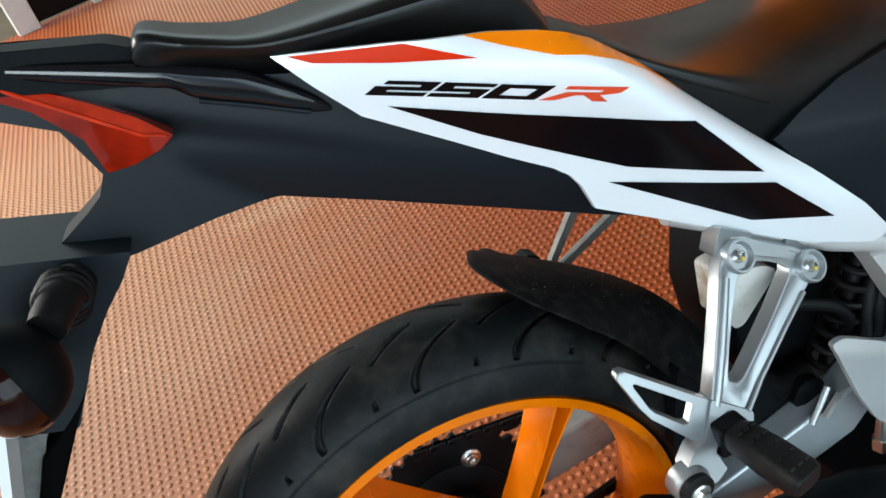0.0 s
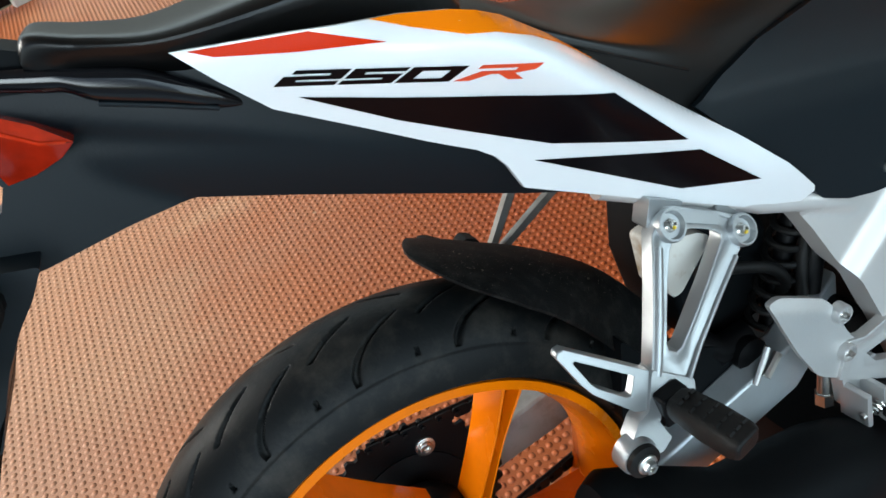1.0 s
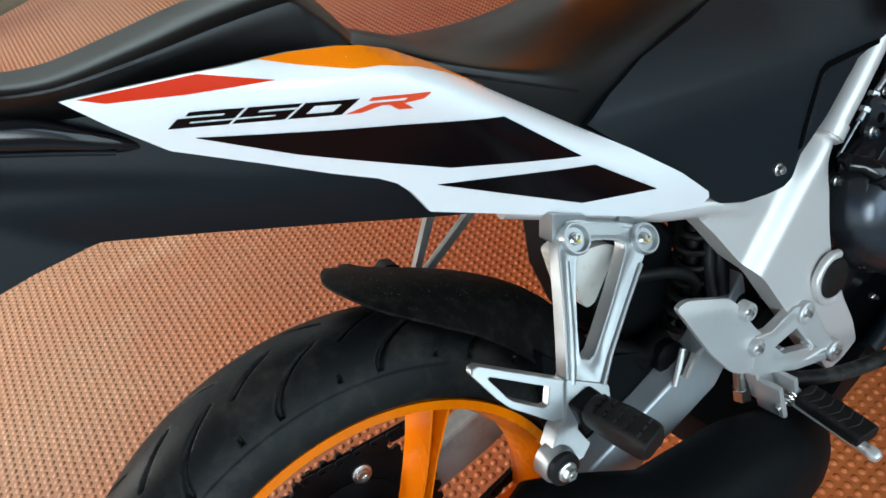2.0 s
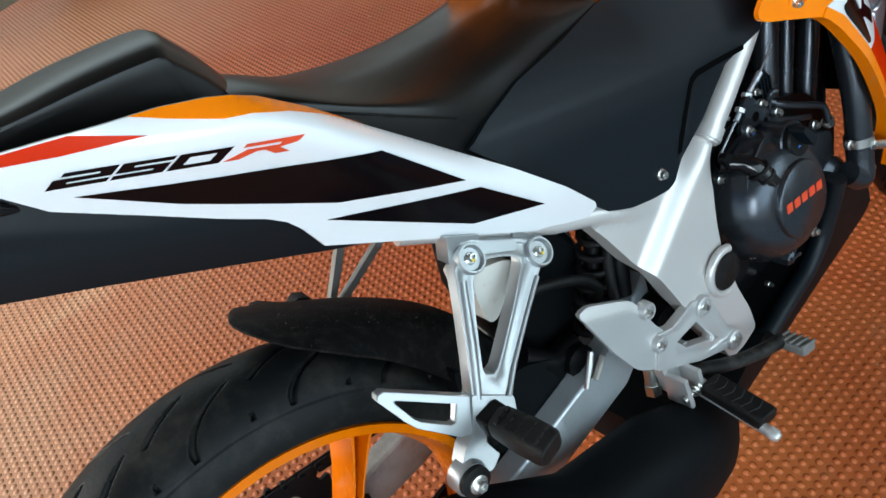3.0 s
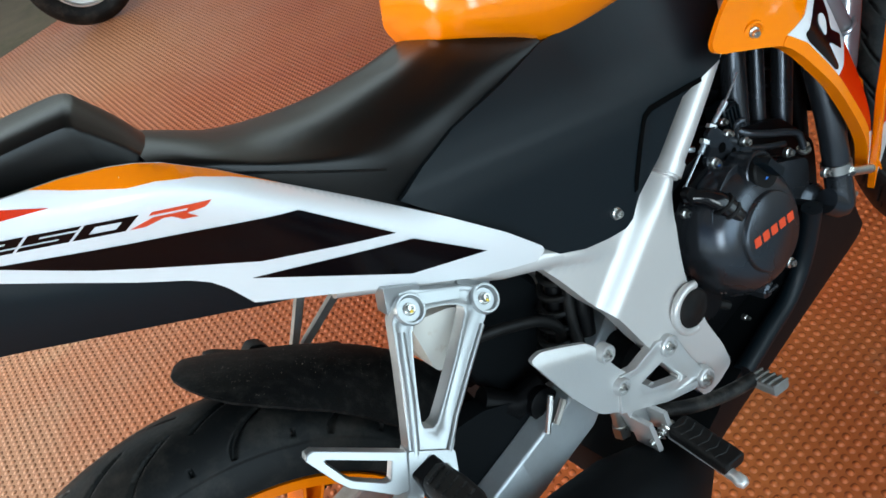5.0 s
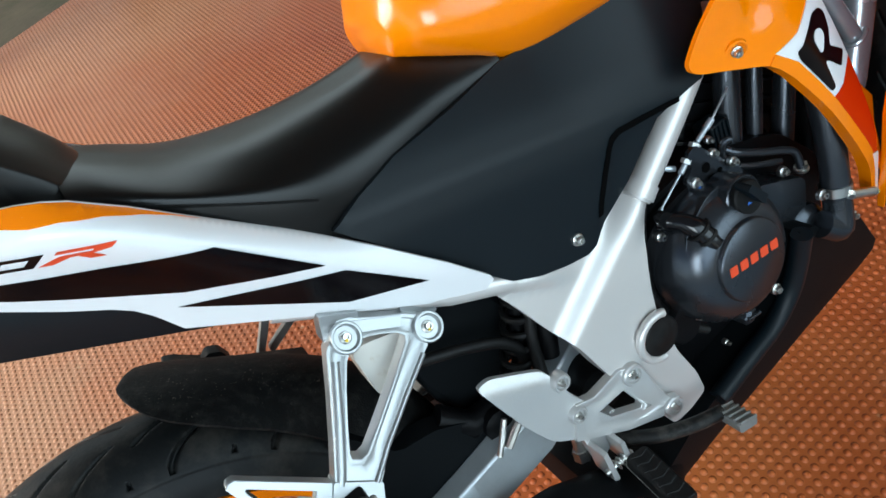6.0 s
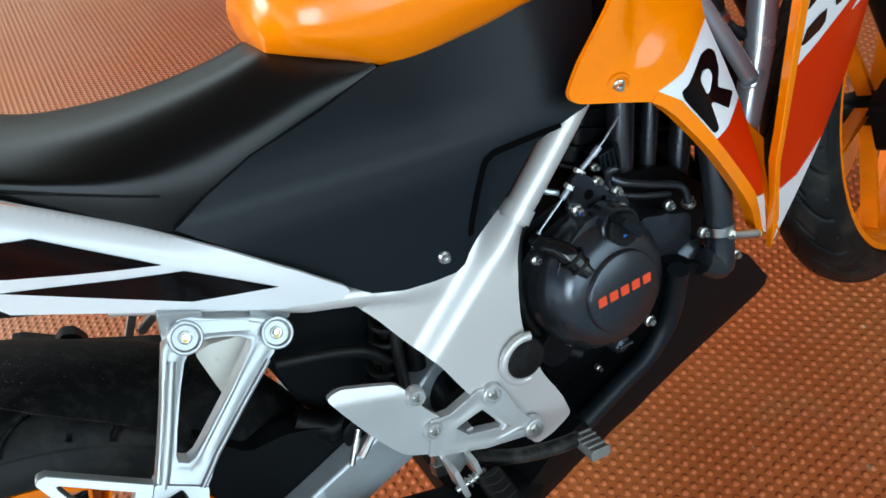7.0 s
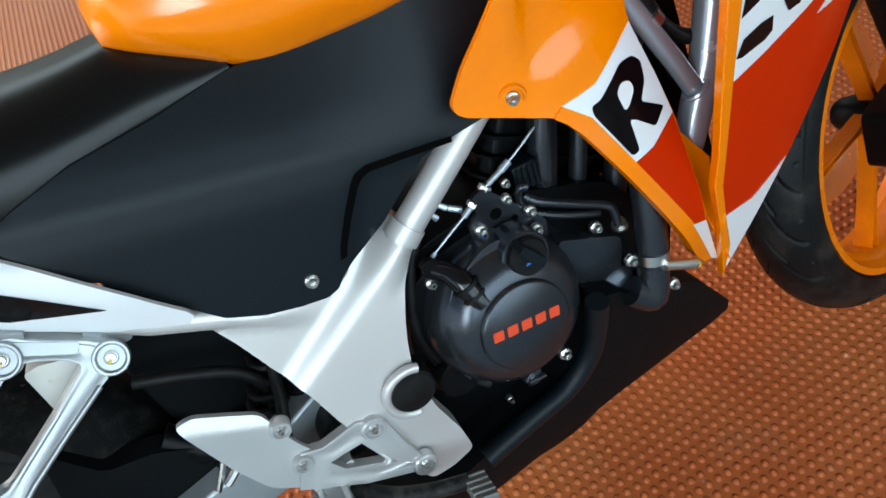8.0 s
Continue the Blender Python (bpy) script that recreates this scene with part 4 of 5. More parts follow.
# rider footrest plate
HEEL = plane(-0.1755, -0.0337, 0.0875)


def heel_y(x, z):
    """The flat guard, its upper margin turned back."""
    return HEEL(x, z) + 0.42 * max(0, z - (0.4835 - 0.50 * (x - 0.377)))


heel = part("heel_plate", skin(round_outline([(.3683, .4954), (.3848, .4947), (.412, .4800), (.4368, .4657), (.4424, .4562), (.4494, .4336), (.4543, .4197), (.464, .402), (.478, .388), (.470, .372), (.4378, .3663), (.4183, .3794), (.4098, .3879), (.3917, .4256), (.376, .4712)], 0.006), heel_y, 0.006, 0.005), M_CAST, bike, "brushed aluminium heel guard and footrest plate", bevel=0.0015)
part("plate_arm", ring_plate([(.452, .4080), (.4728, .4020), (.5123, .4095), (.5385, .3985), (.5465, .3610), (.5640, .3080), (.4947, .3330), (.4330, .3680)], [(.4726, .3807), (.4850, .3820), (.5000, .3832), (.5077, .3836), (.5140, .3690), (.5212, .3516), (.5187, .3484), (.4821, .3649)], decal(HEEL, 0.0035), 0.012, 0.0012, 0.24), M_CAST, heel, sharp=30, bevel=0.0018)
for x, z in ((.4484, .4449), (.5254, .3936), (.4491, .3958), (.5554, .3191)):
    big = x > 0.5
    part("bolt_boss", lathe([(0.0140 if big else 0.0112, -0.006), (0.0135 if big else 0.0108, 0.0045), (0.0120 if big else 0.0096, 0.0060), (0.0098 if big else 0.0080, 0.0060), (0.0085 if big else 0.0068, 0.0025), (0, 0.0025)], (x, HEEL(x, z) - 0.001, z), seg=28), M_CAST, heel)
    bolt(heel, x, HEEL(x, z) - 0.0032, z, 0.0040 if big else 0.0034)
# folding rider footrest
HX, HY, HZ = 0.459, -0.168, 0.325
peg = part("footrest", merged(skin(round_outline([(HX - 0.016, HZ + 0.036), (HX + 0.034, HZ + 0.040), (HX + 0.024, HZ + 0.004), (HX - 0.010, HZ - 0.016)], 0.005), flat(HY + 0.012), 0.016, 0), skin(round_outline([(HX - 0.014, HZ + 0.024), (HX - 0.008, HZ + 0.026), (HX - 0.006, HZ - 0.020), (HX - 0.013, HZ - 0.022)], 0.002), flat(HY - 0.016), 0.034, 0), skin(round_outline([(HX + 0.010, HZ + 0.022), (HX + 0.016, HZ + 0.022), (HX + 0.016, HZ - 0.012), (HX + 0.010, HZ - 0.014)], 0.002), flat(HY - 0.016), 0.034, 0)), M_CAST, bike, "folding aluminium footrest with ribbed black rubber", bevel=0.0018)
part("hinge_pin", tube([(HX - 0.018, HY - 0.012, HZ - 0.004), (HX + 0.021, HY - 0.012, HZ - 0.004)], 0.0038, 10), M_STEEL, peg)
part("return_spring", tube([(HX - 0.004 + 0.0008 * i, HY - 0.012 + 0.006 * math.cos(i * 0.9), HZ - 0.004 + 0.006 * math.sin(i * 0.9)) for i in range(18)], 0.0012, 6), M_STEEL, peg)
part("peg_bar", tube([(0.476, -0.181, 0.309), (0.467, -0.272, 0.298)], [0.010, 0.006], 12), M_CAST, peg)
part("peg_end", lathe([(0.007, -0.006), (0.008, 0.002), (0.005, 0.007), (0, 0.008)], (0.467, -0.272, 0.298), (-0.15, -0.95, -0.3), 10), M_CAST, peg)
axis_a, axis_b, across, over = Vector((0.480, -0.185, 0.319)), Vector((0.476, -0.262, 0.307)), Vector((1.0, -0.15, 0.0)), Vector((0.1, -0.25, 0.96))
pad = [[axis_a.lerp(axis_b, f) + across * 0.0145 * w * p + over * 0.0095 * q for p, q in ((-1, -0.6), (-0.8, -1), (0.8, -1), (1, -0.6), (1, 0.6), (0.75, 1), (-0.75, 1), (-1, 0.6))] for f, w in ((0.0, 0.86), (0.06, 1.0), (0.9, 1.0), (1.0, 0.92))]
part("peg_rubber", loft(pad), M_RUBBER, peg, "ribbed black rubber footrest pad", bevel=0.003)
for i in range(6):
    c = axis_a.lerp(axis_b, (i + 0.8) / 7) + over * 0.0090
    part("rib", tube([c - across * 0.011 + Vector((0, 0.004, 0)), c, c + across * 0.011 + Vector((0, 0.004, 0))], 0.0015, 6), M_RUBBER, peg)
# brake pedal and light switch
pedal = part("brake_pedal", tube(spline([(0.475, -0.150, 0.325), (0.51, -0.185, 0.322), (0.55, -0.205, 0.318), (0.585, -0.212, 0.312)], 5), 0.0085, 10), M_PLASTIC_ROUGH, bike, "black brake pedal with a ridged steel toe piece")
part("toe_piece", skin(round_outline([(0.578, 0.303), (0.603, 0.297), (0.605, 0.309), (0.580, 0.316)], 0.004), flat(-0.242), 0.034, 0), M_DUSTY, pedal, bevel=0.002)
for i in range(5):
    part("toe_ridge", tube([(0.581, -0.210 - 0.008 * i, 0.3175), (0.604, -0.210 - 0.008 * i, 0.3105)], 0.0017, 6), M_DUSTY, pedal)
switch = part("brake_switch", merged(tube([(0.450, -0.128, 0.345), (0.444, -0.131, 0.320)], 0.008, 12), tube([(0.444, -0.131, 0.322), (0.442, -0.132, 0.308)], 0.0105, 6)), M_STEEL, bike, "steel brake light switch")
part("brake_hose", tube(spline([(0.50, -0.085, 0.53), (0.47, -0.09, 0.48), (0.455, -0.10, 0.43), (0.43, -0.14, 0.37)], 6), 0.007, 10), M_RUBBER, bike, "black brake hose")
part("master_cylinder", tube([(0.50, -0.082, 0.50), (0.475, -0.088, 0.425)], 0.013, 14), M_DARK, bike)

# pillion footrest bracket
PB = plane(-0.4806, 0.1907, 0.4883)


bracket = part("footrest_bracket", ring_plate(
    [(.2960, .6415), (.3110, .6290), (.3207, .6225), (.334, .6145), (.350, .6050), (.370, .5885), (.350, .5705), (.3134, .5580), (.2640, .5325), (.2500, .5200), (.2345, .5105), (.2085, .5330), (.2100, .5430), (.2243, .5615), (.2474, .5932), (.2690, .6250)],
    [(.291, .6139), (.3006, .6136), (.3093, .6106), (.3198, .6052), (.332, .5974), (.3374, .5910), (.3345, .5868), (.3000, .5672), (.2606, .5475), (.2470, .5412), (.2400, .5408), (.2335, .5462), (.2347, .5508), (.2455, .5660), (.2645, .5905), (.2792, .6072)], PB, 0.015, 0.0012, 0.17), M_BRACKET, bike, "cast aluminium pillion footrest bracket", sharp=30, bevel=0.0016)
part("pocket_lip", tube([Vector((x, PB(x, z) - 0.0004, z)) for x, z in ((.3420, .5690), (.3060, .5530), (.2640, .5330), (.2480, .5235), (.2390, .5185))], 0.0026, 10), M_BRACKET, bracket)
part("strut_ridge", tube([Vector((x, PB(x, z) + 0.003, z)) for x, z in ((.2700, .6130), (.2560, .5940), (.2390, .5700), (.2200, .5450), (.2120, .5350))], [0.0050, 0.0056, 0.0056, 0.0054, 0.0046], 14), M_BRACKET, bracket)
part("top_web", skin(round_outline([(.300, .6330), (.3460, .6060), (.3400, .5990), (.3000, .6210)], 0.003), decal(PB, 0.0006), 0.010, 0), M_BRACKET, bracket, bevel=0.002)
part("knuckle", skin(round_outline([(0.209, 0.544), (0.244, 0.516), (0.234, 0.501), (0.221, 0.514), (0.205, 0.517), (0.189, 0.509), (0.199, 0.494), (0.185, 0.490), (0.170, 0.495), (0.160, 0.511), (0.176, 0.520), (0.189, 0.521)], 0.003), decal(PB, 0.0015), 0.016, 0), M_BRACKET, bracket, bevel=0.004)
part("heel_loop", ring_plate([(0.139, 0.599), (0.145, 0.598), (0.210, 0.541), (0.190, 0.520), (0.179, 0.525), (0.151, 0.557), (0.145, 0.569), (0.136, 0.596)], [(0.148, 0.585), (0.150, 0.585), (0.193, 0.547), (0.182, 0.537), (0.177, 0.539), (0.157, 0.559), (0.154, 0.564), (0.148, 0.583)], decal(PB, -0.002), 0.009, 0.0, 0.3), M_BRACKET, bracket, bevel=0.0028)
for x, z in ((0.2905, 0.6235), (0.3605, 0.5835)):
    part("bolt_boss", lathe([(0.0155, -0.008), (0.0155, 0.003), (0.0145, 0.0045), (0.0128, 0.0045), (0.0110, -0.0005), (0, -0.0005)], (x, PB(x, z) - 0.001, z), (0.19, -1, 0.49), 28), M_BRACKET, bracket)
    bolt(bracket, x, PB(x, z) - 0.0002, z, 0.0046, axis=(0.19, -1, 0.49), mark=M_YELLOW)
part("silencer_mount", lathe([(0.0175, -0.016), (0.0175, -0.004), (0.0160, 0.0), (0.0130, 0.0), (0.0125, -0.003), (0, -0.003)], (0.164, -0.206, 0.496)), M_BRACKET, bracket)
part("mount_bush", lathe([(0.0150, 0.0), (0.0150, 0.005), (0.011, 0.007), (0, 0.007)], (0.164, -0.206, 0.496)), M_RUBBER, bracket)
bolt(bracket, 0.164, -0.2135, 0.496, 0.0068, sides=6)
bolt(bracket, 0.227, PB(0.227, 0.511) - 0.002, 0.511, 0.0035)
# far bracket, in a darker grey than the near one
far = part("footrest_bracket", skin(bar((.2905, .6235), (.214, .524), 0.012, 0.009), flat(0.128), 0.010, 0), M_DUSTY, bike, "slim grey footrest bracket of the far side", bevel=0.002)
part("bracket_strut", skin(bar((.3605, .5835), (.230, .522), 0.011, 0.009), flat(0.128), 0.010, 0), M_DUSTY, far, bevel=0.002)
for line in ([(0.281, 0.653), (0.314, 0.633), (0.309, 0.624), (0.289, 0.635), (0.278, 0.621), (0.272, 0.627)], [(0.350, 0.614), (0.383, 0.593), (0.380, 0.583), (0.373, 0.582), (0.348, 0.603)]):
    part("rail_tab", skin(round_outline(line, 0.002), flat(-0.113), 0.02, 0), M_BRACKET, bike, bevel=0.002)
pa, pb, pu, pv = Vector((0.212, -0.196, 0.522)), Vector((0.2085, -0.282, 0.543)), Vector((1, 0.2, 0)), Vector((0, -0.15, 1))
ppeg = part("pillion_footrest", loft([[pa.lerp(pb, f) + pu * 0.0155 * w * p + pv * 0.0120 * w * q for p, q in ((-1, -0.5), (-0.7, -1), (0.7, -1), (1, -0.5), (1, 0.5), (0.7, 1), (-0.7, 1), (-1, 0.5))] for f, w in ((0, 0.75), (0.12, 0.95), (0.55, 1.05), (0.9, 1.0), (1.0, 0.82))]), M_RUBBER, bike, "folding black rubber pillion footrest", bevel=0.003)
for i in range(5):
    for k in (-1, 0, 1):
        c = pa.lerp(pb, 0.18 + 0.17 * i) + pv * 0.0120 + pu * 0.0075 * k
        part("tread_knob", tube([c - pu * 0.0026, c + pu * 0.0026], 0.0020, 6), M_RUBBER, ppeg)
part("peg_hinge", box(0.198, 0.226, -0.200, -0.182, 0.500, 0.530), M_DARK, ppeg, bevel=0.003)

# silencer, exhaust
loops = []
for x, y, z, a, b in ((0.58, -0.085, 0.165, 0.02, 0.022), (0.53, -0.135, 0.190, 0.032, 0.038), (0.47, -0.168, 0.225, 0.046, 0.052), (0.42, -0.183, 0.255, 0.052, 0.058), (0.36, -0.190, 0.290, 0.053, 0.060), (0.315, -0.190, 0.310, 0.050, 0.050), (0.25, -0.188, 0.330, 0.048, 0.040), (0.17, -0.186, 0.395, 0.046, 0.040), (0.13, -0.185, 0.430, 0.038, 0.036), (0.115, -0.184, 0.442, 0.024, 0.024)):
    d = Vector((-0.86, 0, 0.5))
    n = Vector((0.5, 0, 0.86))
    loops.append([Vector((x, y, z)) + n * b * math.copysign(abs(math.sin(t)) ** 0.75, math.sin(t)) + Vector((0, 1, 0)) * a * math.copysign(abs(math.cos(t)) ** 0.75, math.cos(t)) for t in [2 * math.pi * i / 28 for i in range(28)]])
silencer = part("silencer", loft(loops), M_BELLY, bike, "matt black silencer low beside the rear wheel", sharp=45)
part("exhaust_pipe", tube(spline([(0.58, -0.085, 0.165), (0.66, -0.07, 0.14), (0.80, -0.04, 0.12), (0.93, -0.02, 0.22), (0.95, -0.02, 0.40), (0.90, -0.02, 0.48)], 6), 0.022, 16), M_DARK, bike)

# reservoir, hoses, shock, inner parts
part("coolant_reservoir", skin(round_outline([(.2877, .5941), (.2888, .5400), (.2930, .5335), (.3024, .5335), (.3416, .5715), (.3420, .5790), (.3312, .5870), (.3025, .5960)], 0.005), flat(-0.105), 0.045, 0), M_TANKPLASTIC, bike, "milky plastic coolant reservoir, stained brown", bevel=0.005)
part("reservoir_hose", tube(spline([(0.345, -0.075, 0.518), (0.39, -0.082, 0.502), (0.43, -0.085, 0.480), (0.448, -0.085, 0.452), (0.445, -0.07, 0.42)], 6), 0.0068, 10), M_RUBBER, bike, "black rubber hose")
coil = [(0.487 - 0.0016 * i / 3.0 + 0.021 * math.cos(i * 0.42), -0.068 + 0.021 * math.sin(i * 0.42), 0.515 - 0.00115 * i) for i in range(100)]
shock = part("shock_absorber", tube([(0.49, -0.068, 0.54), (0.435, -0.068, 0.39)], 0.011, 12), M_DARK, bike, "rear shock absorber with a black coil spring")
part("spring", tube(coil, 0.0042, 8), M_RUBBER, shock)
part("inner_mudguard", skin([(0.37, 0.615), (0.43, 0.575), (0.47, 0.50), (0.43, 0.37), (0.37, 0.37), (0.345, 0.43), (0.335, 0.50), (0.345, 0.56)], flat(-0.045), back=flat(0.07), cell=0), M_BELLY, bike, "black plastic inner mudguard", bevel=0.01)
part("battery_box", skin([(0.42, 0.70), (0.58, 0.68), (0.60, 0.54), (0.50, 0.50), (0.44, 0.56)], flat(-0.09), back=flat(0.09), cell=0), M_DARK, bike, bevel=0.01)
part("linkage", merged(tube([(0.40, -0.07, 0.40), (0.36, -0.07, 0.40), (0.33, -0.06, 0.43)], 0.017, 12), lathe([(0.02, -0.01), (0.02, 0.012), (0.012, 0.016), (0, 0.016)], (0.385, -0.082, 0.392), seg=18)), M_DARK, bike)
part("chain_adjuster", merged(tube([(0.372, -0.125, 0.39), (0.396, -0.12, 0.405)], 0.005, 8), tube([(0.36, -0.122, 0.385), (0.385, -0.118, 0.42)], 0.0035, 8)), M_STEEL, bike)

# side stand on the far side
stand = part("side_stand", tube([(0.56, 0.10, 0.28), (0.50, 0.20, 0.16), (0.47, 0.27, 0.078)], 0.012, 12), M_DARK, bike, "black side stand, folded out")
part("stand_foot", box(0.44, 0.50, 0.262, 0.292, 0.068, 0.078), M_DARK, stand)

# ---- engine ----
engine = part("engine_block", merged(
    skin(round_outline([(0.60, 0.30), (0.64, 0.24), (0.80, 0.22), (0.90, 0.30), (0.92, 0.42), (0.86, 0.49), (0.74, 0.535), (0.64, 0.52), (0.60, 0.42)], 0.02), flat(-0.105), back=flat(0.12), cell=0)), M_DARK, bike, "dark painted single cylinder engine", bevel=0.012)
cyl = []
for x, z, a, b in ((0.80, 0.48, 0.075, 0.062), (0.835, 0.55, 0.072, 0.062), (0.87, 0.62, 0.075, 0.066), (0.895, 0.68, 0.07, 0.06)):
    e = Vector((0.9, 0, -0.44))
    cyl.append([Vector((x, 0, z)) + e * a * p + Vector((0, b * q, 0)) for p, q in ((-1, -0.8), (-0.85, -1), (0.85, -1), (1, -0.8), (1, 0.8), (0.85, 1), (-0.85, 1), (-1, 0.8))])
part("cylinder", loft(cyl), M_DARK, engine, bevel=0.004)
for i in range(6):
    f = i / 5
    c = Vector((0.812 + 0.05 * f, -0.0, 0.505 + 0.10 * f))
    e, u = Vector((0.9, 0, -0.44)), Vector((0.44, 0, 0.9))
    part("fin", loft([[c + u * h + e * 0.083 * p + Vector((0, 0.072 * q, 0)) for p, q in ((-1, -0.8), (-0.85, -1), (0.85, -1), (1, -0.8), (1, 0.8), (0.85, 1), (-0.85, 1), (-1, 0.8))] for h in (-0.0018, 0.0018)]), M_DARK, engine)
for x0, z0, x1, z1, r in ((0.795, 0.49, 0.818, 0.585, 0.016), (0.875, 0.44, 0.905, 0.53, 0.014), (0.835, 0.475, 0.860, 0.565, 0.010)):
    part("coolant_tube", tube([(x0, -0.088, z0), (x1, -0.088, z1), (x1 + 0.03, -0.085, z1 + 0.09)], r, 16), M_ENGINE, engine)


CC = (0.702, -0.118, 0.428)
clutch = part("clutch_cover", lathe([(0.0860, -0.010), (0.0850, 0.022), (0.0815, 0.034), (0.0745, 0.047), (0.0650, 0.057), (0.0555, 0.0625), (0.0490, 0.0640), (0.0482, 0.0690), (0.0460, 0.0708), (0, 0.0708)], CC, (0.02, -1, 0.10), 72), M_ENGINE, bike, "charcoal clutch cover with a raised round badge", sharp=48)
part("cover_flange", skin(round_outline([(0.620, 0.490), (0.604, 0.42), (0.622, 0.350), (0.675, 0.312), (0.755, 0.322), (0.802, 0.37), (0.805, 0.44), (0.785, 0.485), (0.745, 0.508), (0.700, 0.522), (0.650, 0.512)], 0.03, 5), flat(-0.121), 0.03, 0), M_DARK, clutch, bevel=0.004)
# shoulder that carries the release post and the filler neck
part("shoulder", skin(round_outline([(0.636, 0.470), (0.655, 0.497), (0.698, 0.517), (0.722, 0.516), (0.748, 0.492), (0.752, 0.462), (0.722, 0.452), (0.680, 0.450)], 0.010, 4), lambda x, z: -0.160 + 0.22 * max(0, z - 0.470), 0.035, 0.012), M_ENGINE, clutch, bevel=0.009)
neck = (0.731, -0.163, 0.496)
part("filler_neck", lathe([(0.0265, -0.03), (0.0255, 0.002), (0.0240, 0.0035), (0.0222, 0.0035), (0.0215, 0.002), (0, 0.002)], neck, (0.02, -1, 0.16), 36), M_ENGINE, clutch)
cap = part("oil_filler_cap", lathe([(0.0205, 0.0), (0.0205, 0.008), (0.0185, 0.0105), (0, 0.0105)], neck, (0.02, -1, 0.16), 28), M_RUBBER, clutch, "black oil filler cap")
part("cap_grip", skin(round_outline([(0.7165, 0.5195), (0.7235, 0.5235), (0.7425, 0.4985), (0.7350, 0.4905)], 0.002), flat(-0.1890), 0.020, 0), M_PLASTIC, clutch, bevel=0.002)
part("blue_mark", skin([(0.7180, 0.4855), (0.7220, 0.4825), (0.7310, 0.4915), (0.7275, 0.4945)], flat(-0.1745), 0.006, 0), M_BLUE, clutch)
post = part("clutch_release_post", tube([(0.640, -0.128, 0.514), (0.650, -0.136, 0.5105), (0.658, -0.146, 0.507), (0.663, -0.155, 0.500), (0.667, -0.160, 0.492), (0.6735, -0.166, 0.472)], [0.0085, 0.0095, 0.0105, 0.0120, 0.0130, 0.0140], 20), M_GLOSS, clutch, "black clutch release post with a blue ring")
for f in (0.0, 0.45):
    part("post_ring", tube([Vector((0.6650, -0.158, 0.4965)).lerp(Vector((0.6735, -0.166, 0.472)), f), Vector((0.6650, -0.158, 0.4965)).lerp(Vector((0.6735, -0.166, 0.472)), f + 0.14)], 0.0150, 20), M_RUBBER, clutch)
part("blue_ring", tube(spline([(0.6585, -0.1595, 0.5085), (0.6555, -0.158, 0.5035), (0.6560, -0.158, 0.4985)], 4), 0.0016, 8), M_BLUE, clutch)
part("lever_arm", skin(round_outline([(0.634, 0.524), (0.645, 0.5285), (0.664, 0.508), (0.656, 0.498), (0.640, 0.505)], 0.004), flat(-0.141), 0.010, 0), M_DARK, clutch, bevel=0.002)
# red badge: five plain slanted blocks
for i in range(5):
    u = 0.6655 + 0.0156 * i
    base = 0.4375 - 0.0018 * i
    part("badge_block", skin(round_outline([(u, base), (u + 0.0112, base - 0.0010), (u + 0.0132, base + 0.0100), (u + 0.0020, base + 0.0110)], 0.0012), lambda x, z: -0.1893 + 0.10 * (z - 0.435) + 0.02 * (x - 0.699), 0.003, 0), M_REDMARK, clutch)
for x, y, z, r, mk in ((.7086, -.1240, .5185, .0082, M_BLUE), (.7636, -.1290, .4910, .0082, M_BLUE), (.8267, -.1330, .4595, .0085, None), (.7631, -.1270, .5138, .0078, None), (.7440, -.1220, .5365, .0066, None), (.7510, -.1120, .5475, .0062, None), (.6419, -.1240, .4900, .0076, None), (.8398, -.1690, .4263, .0082, None), (.8879, -.1660, .3623, .0080, None), (.7405, -.1690, .3560, .0088, None), (.638, -.150, .384, .0052, None), (.6732, -.140, .3076, .0050, None)):
    bolt(clutch, x, y, z, r * 0.60, mark=mk, sides=6)
part("vertical_bolt", merged(lathe([(0.009, 0), (0.009, 0.003), (0, 0.003)], (0.853, -0.135, 0.447), (0, -0.3, 1), 16), lathe([(0.0068, 0.003), (0.0068, 0.010), (0, 0.010)], (0.853, -0.135, 0.447), (0, -0.3, 1), 6)), M_STEEL, clutch)
part("drain_plug", merged(lathe([(0.013, -0.02), (0.013, 0.002), (0.009, 0.006), (0, 0.006)], (0.703, -0.156, 0.338), (0.2, -1, -0.2), 6), tube([(0.694, -0.163, 0.340), (0.714, -0.163, 0.337)], 0.0028, 8)), M_ENGINE, clutch)
part("crank_cover", skin(round_outline([(0.775, 0.475), (0.85, 0.440), (0.838, 0.385), (0.80, 0.37), (0.782, 0.41)], 0.012, 4), flat(-0.142), 0.04, 0), M_ENGINE, engine, bevel=0.004)
# clutch cable, lifter bracket, coolant pipe
plate = part("cable_bracket", skin(round_outline([(.7105, .5560), (.7245, .5590), (.7400, .5410), (.7680, .5070), (.7800, .4910), (.7760, .4690), (.7590, .4720), (.7555, .4870), (.7278, .5120), (.7160, .5120), (.7110, .5020), (.6975, .5090), (.6985, .5276), (.7120, .5368)], 0.005), flat(-0.1215), 0.006, 0), M_ENGINE, engine, bevel=0.0015)
# black discs stand in for the shade inside the holes
for hx, hz, hr in ((.7289, .5267, .0062), (.7470, .5120, .0035)):
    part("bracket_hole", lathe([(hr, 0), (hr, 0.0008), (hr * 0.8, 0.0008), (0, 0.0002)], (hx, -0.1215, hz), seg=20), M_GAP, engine)
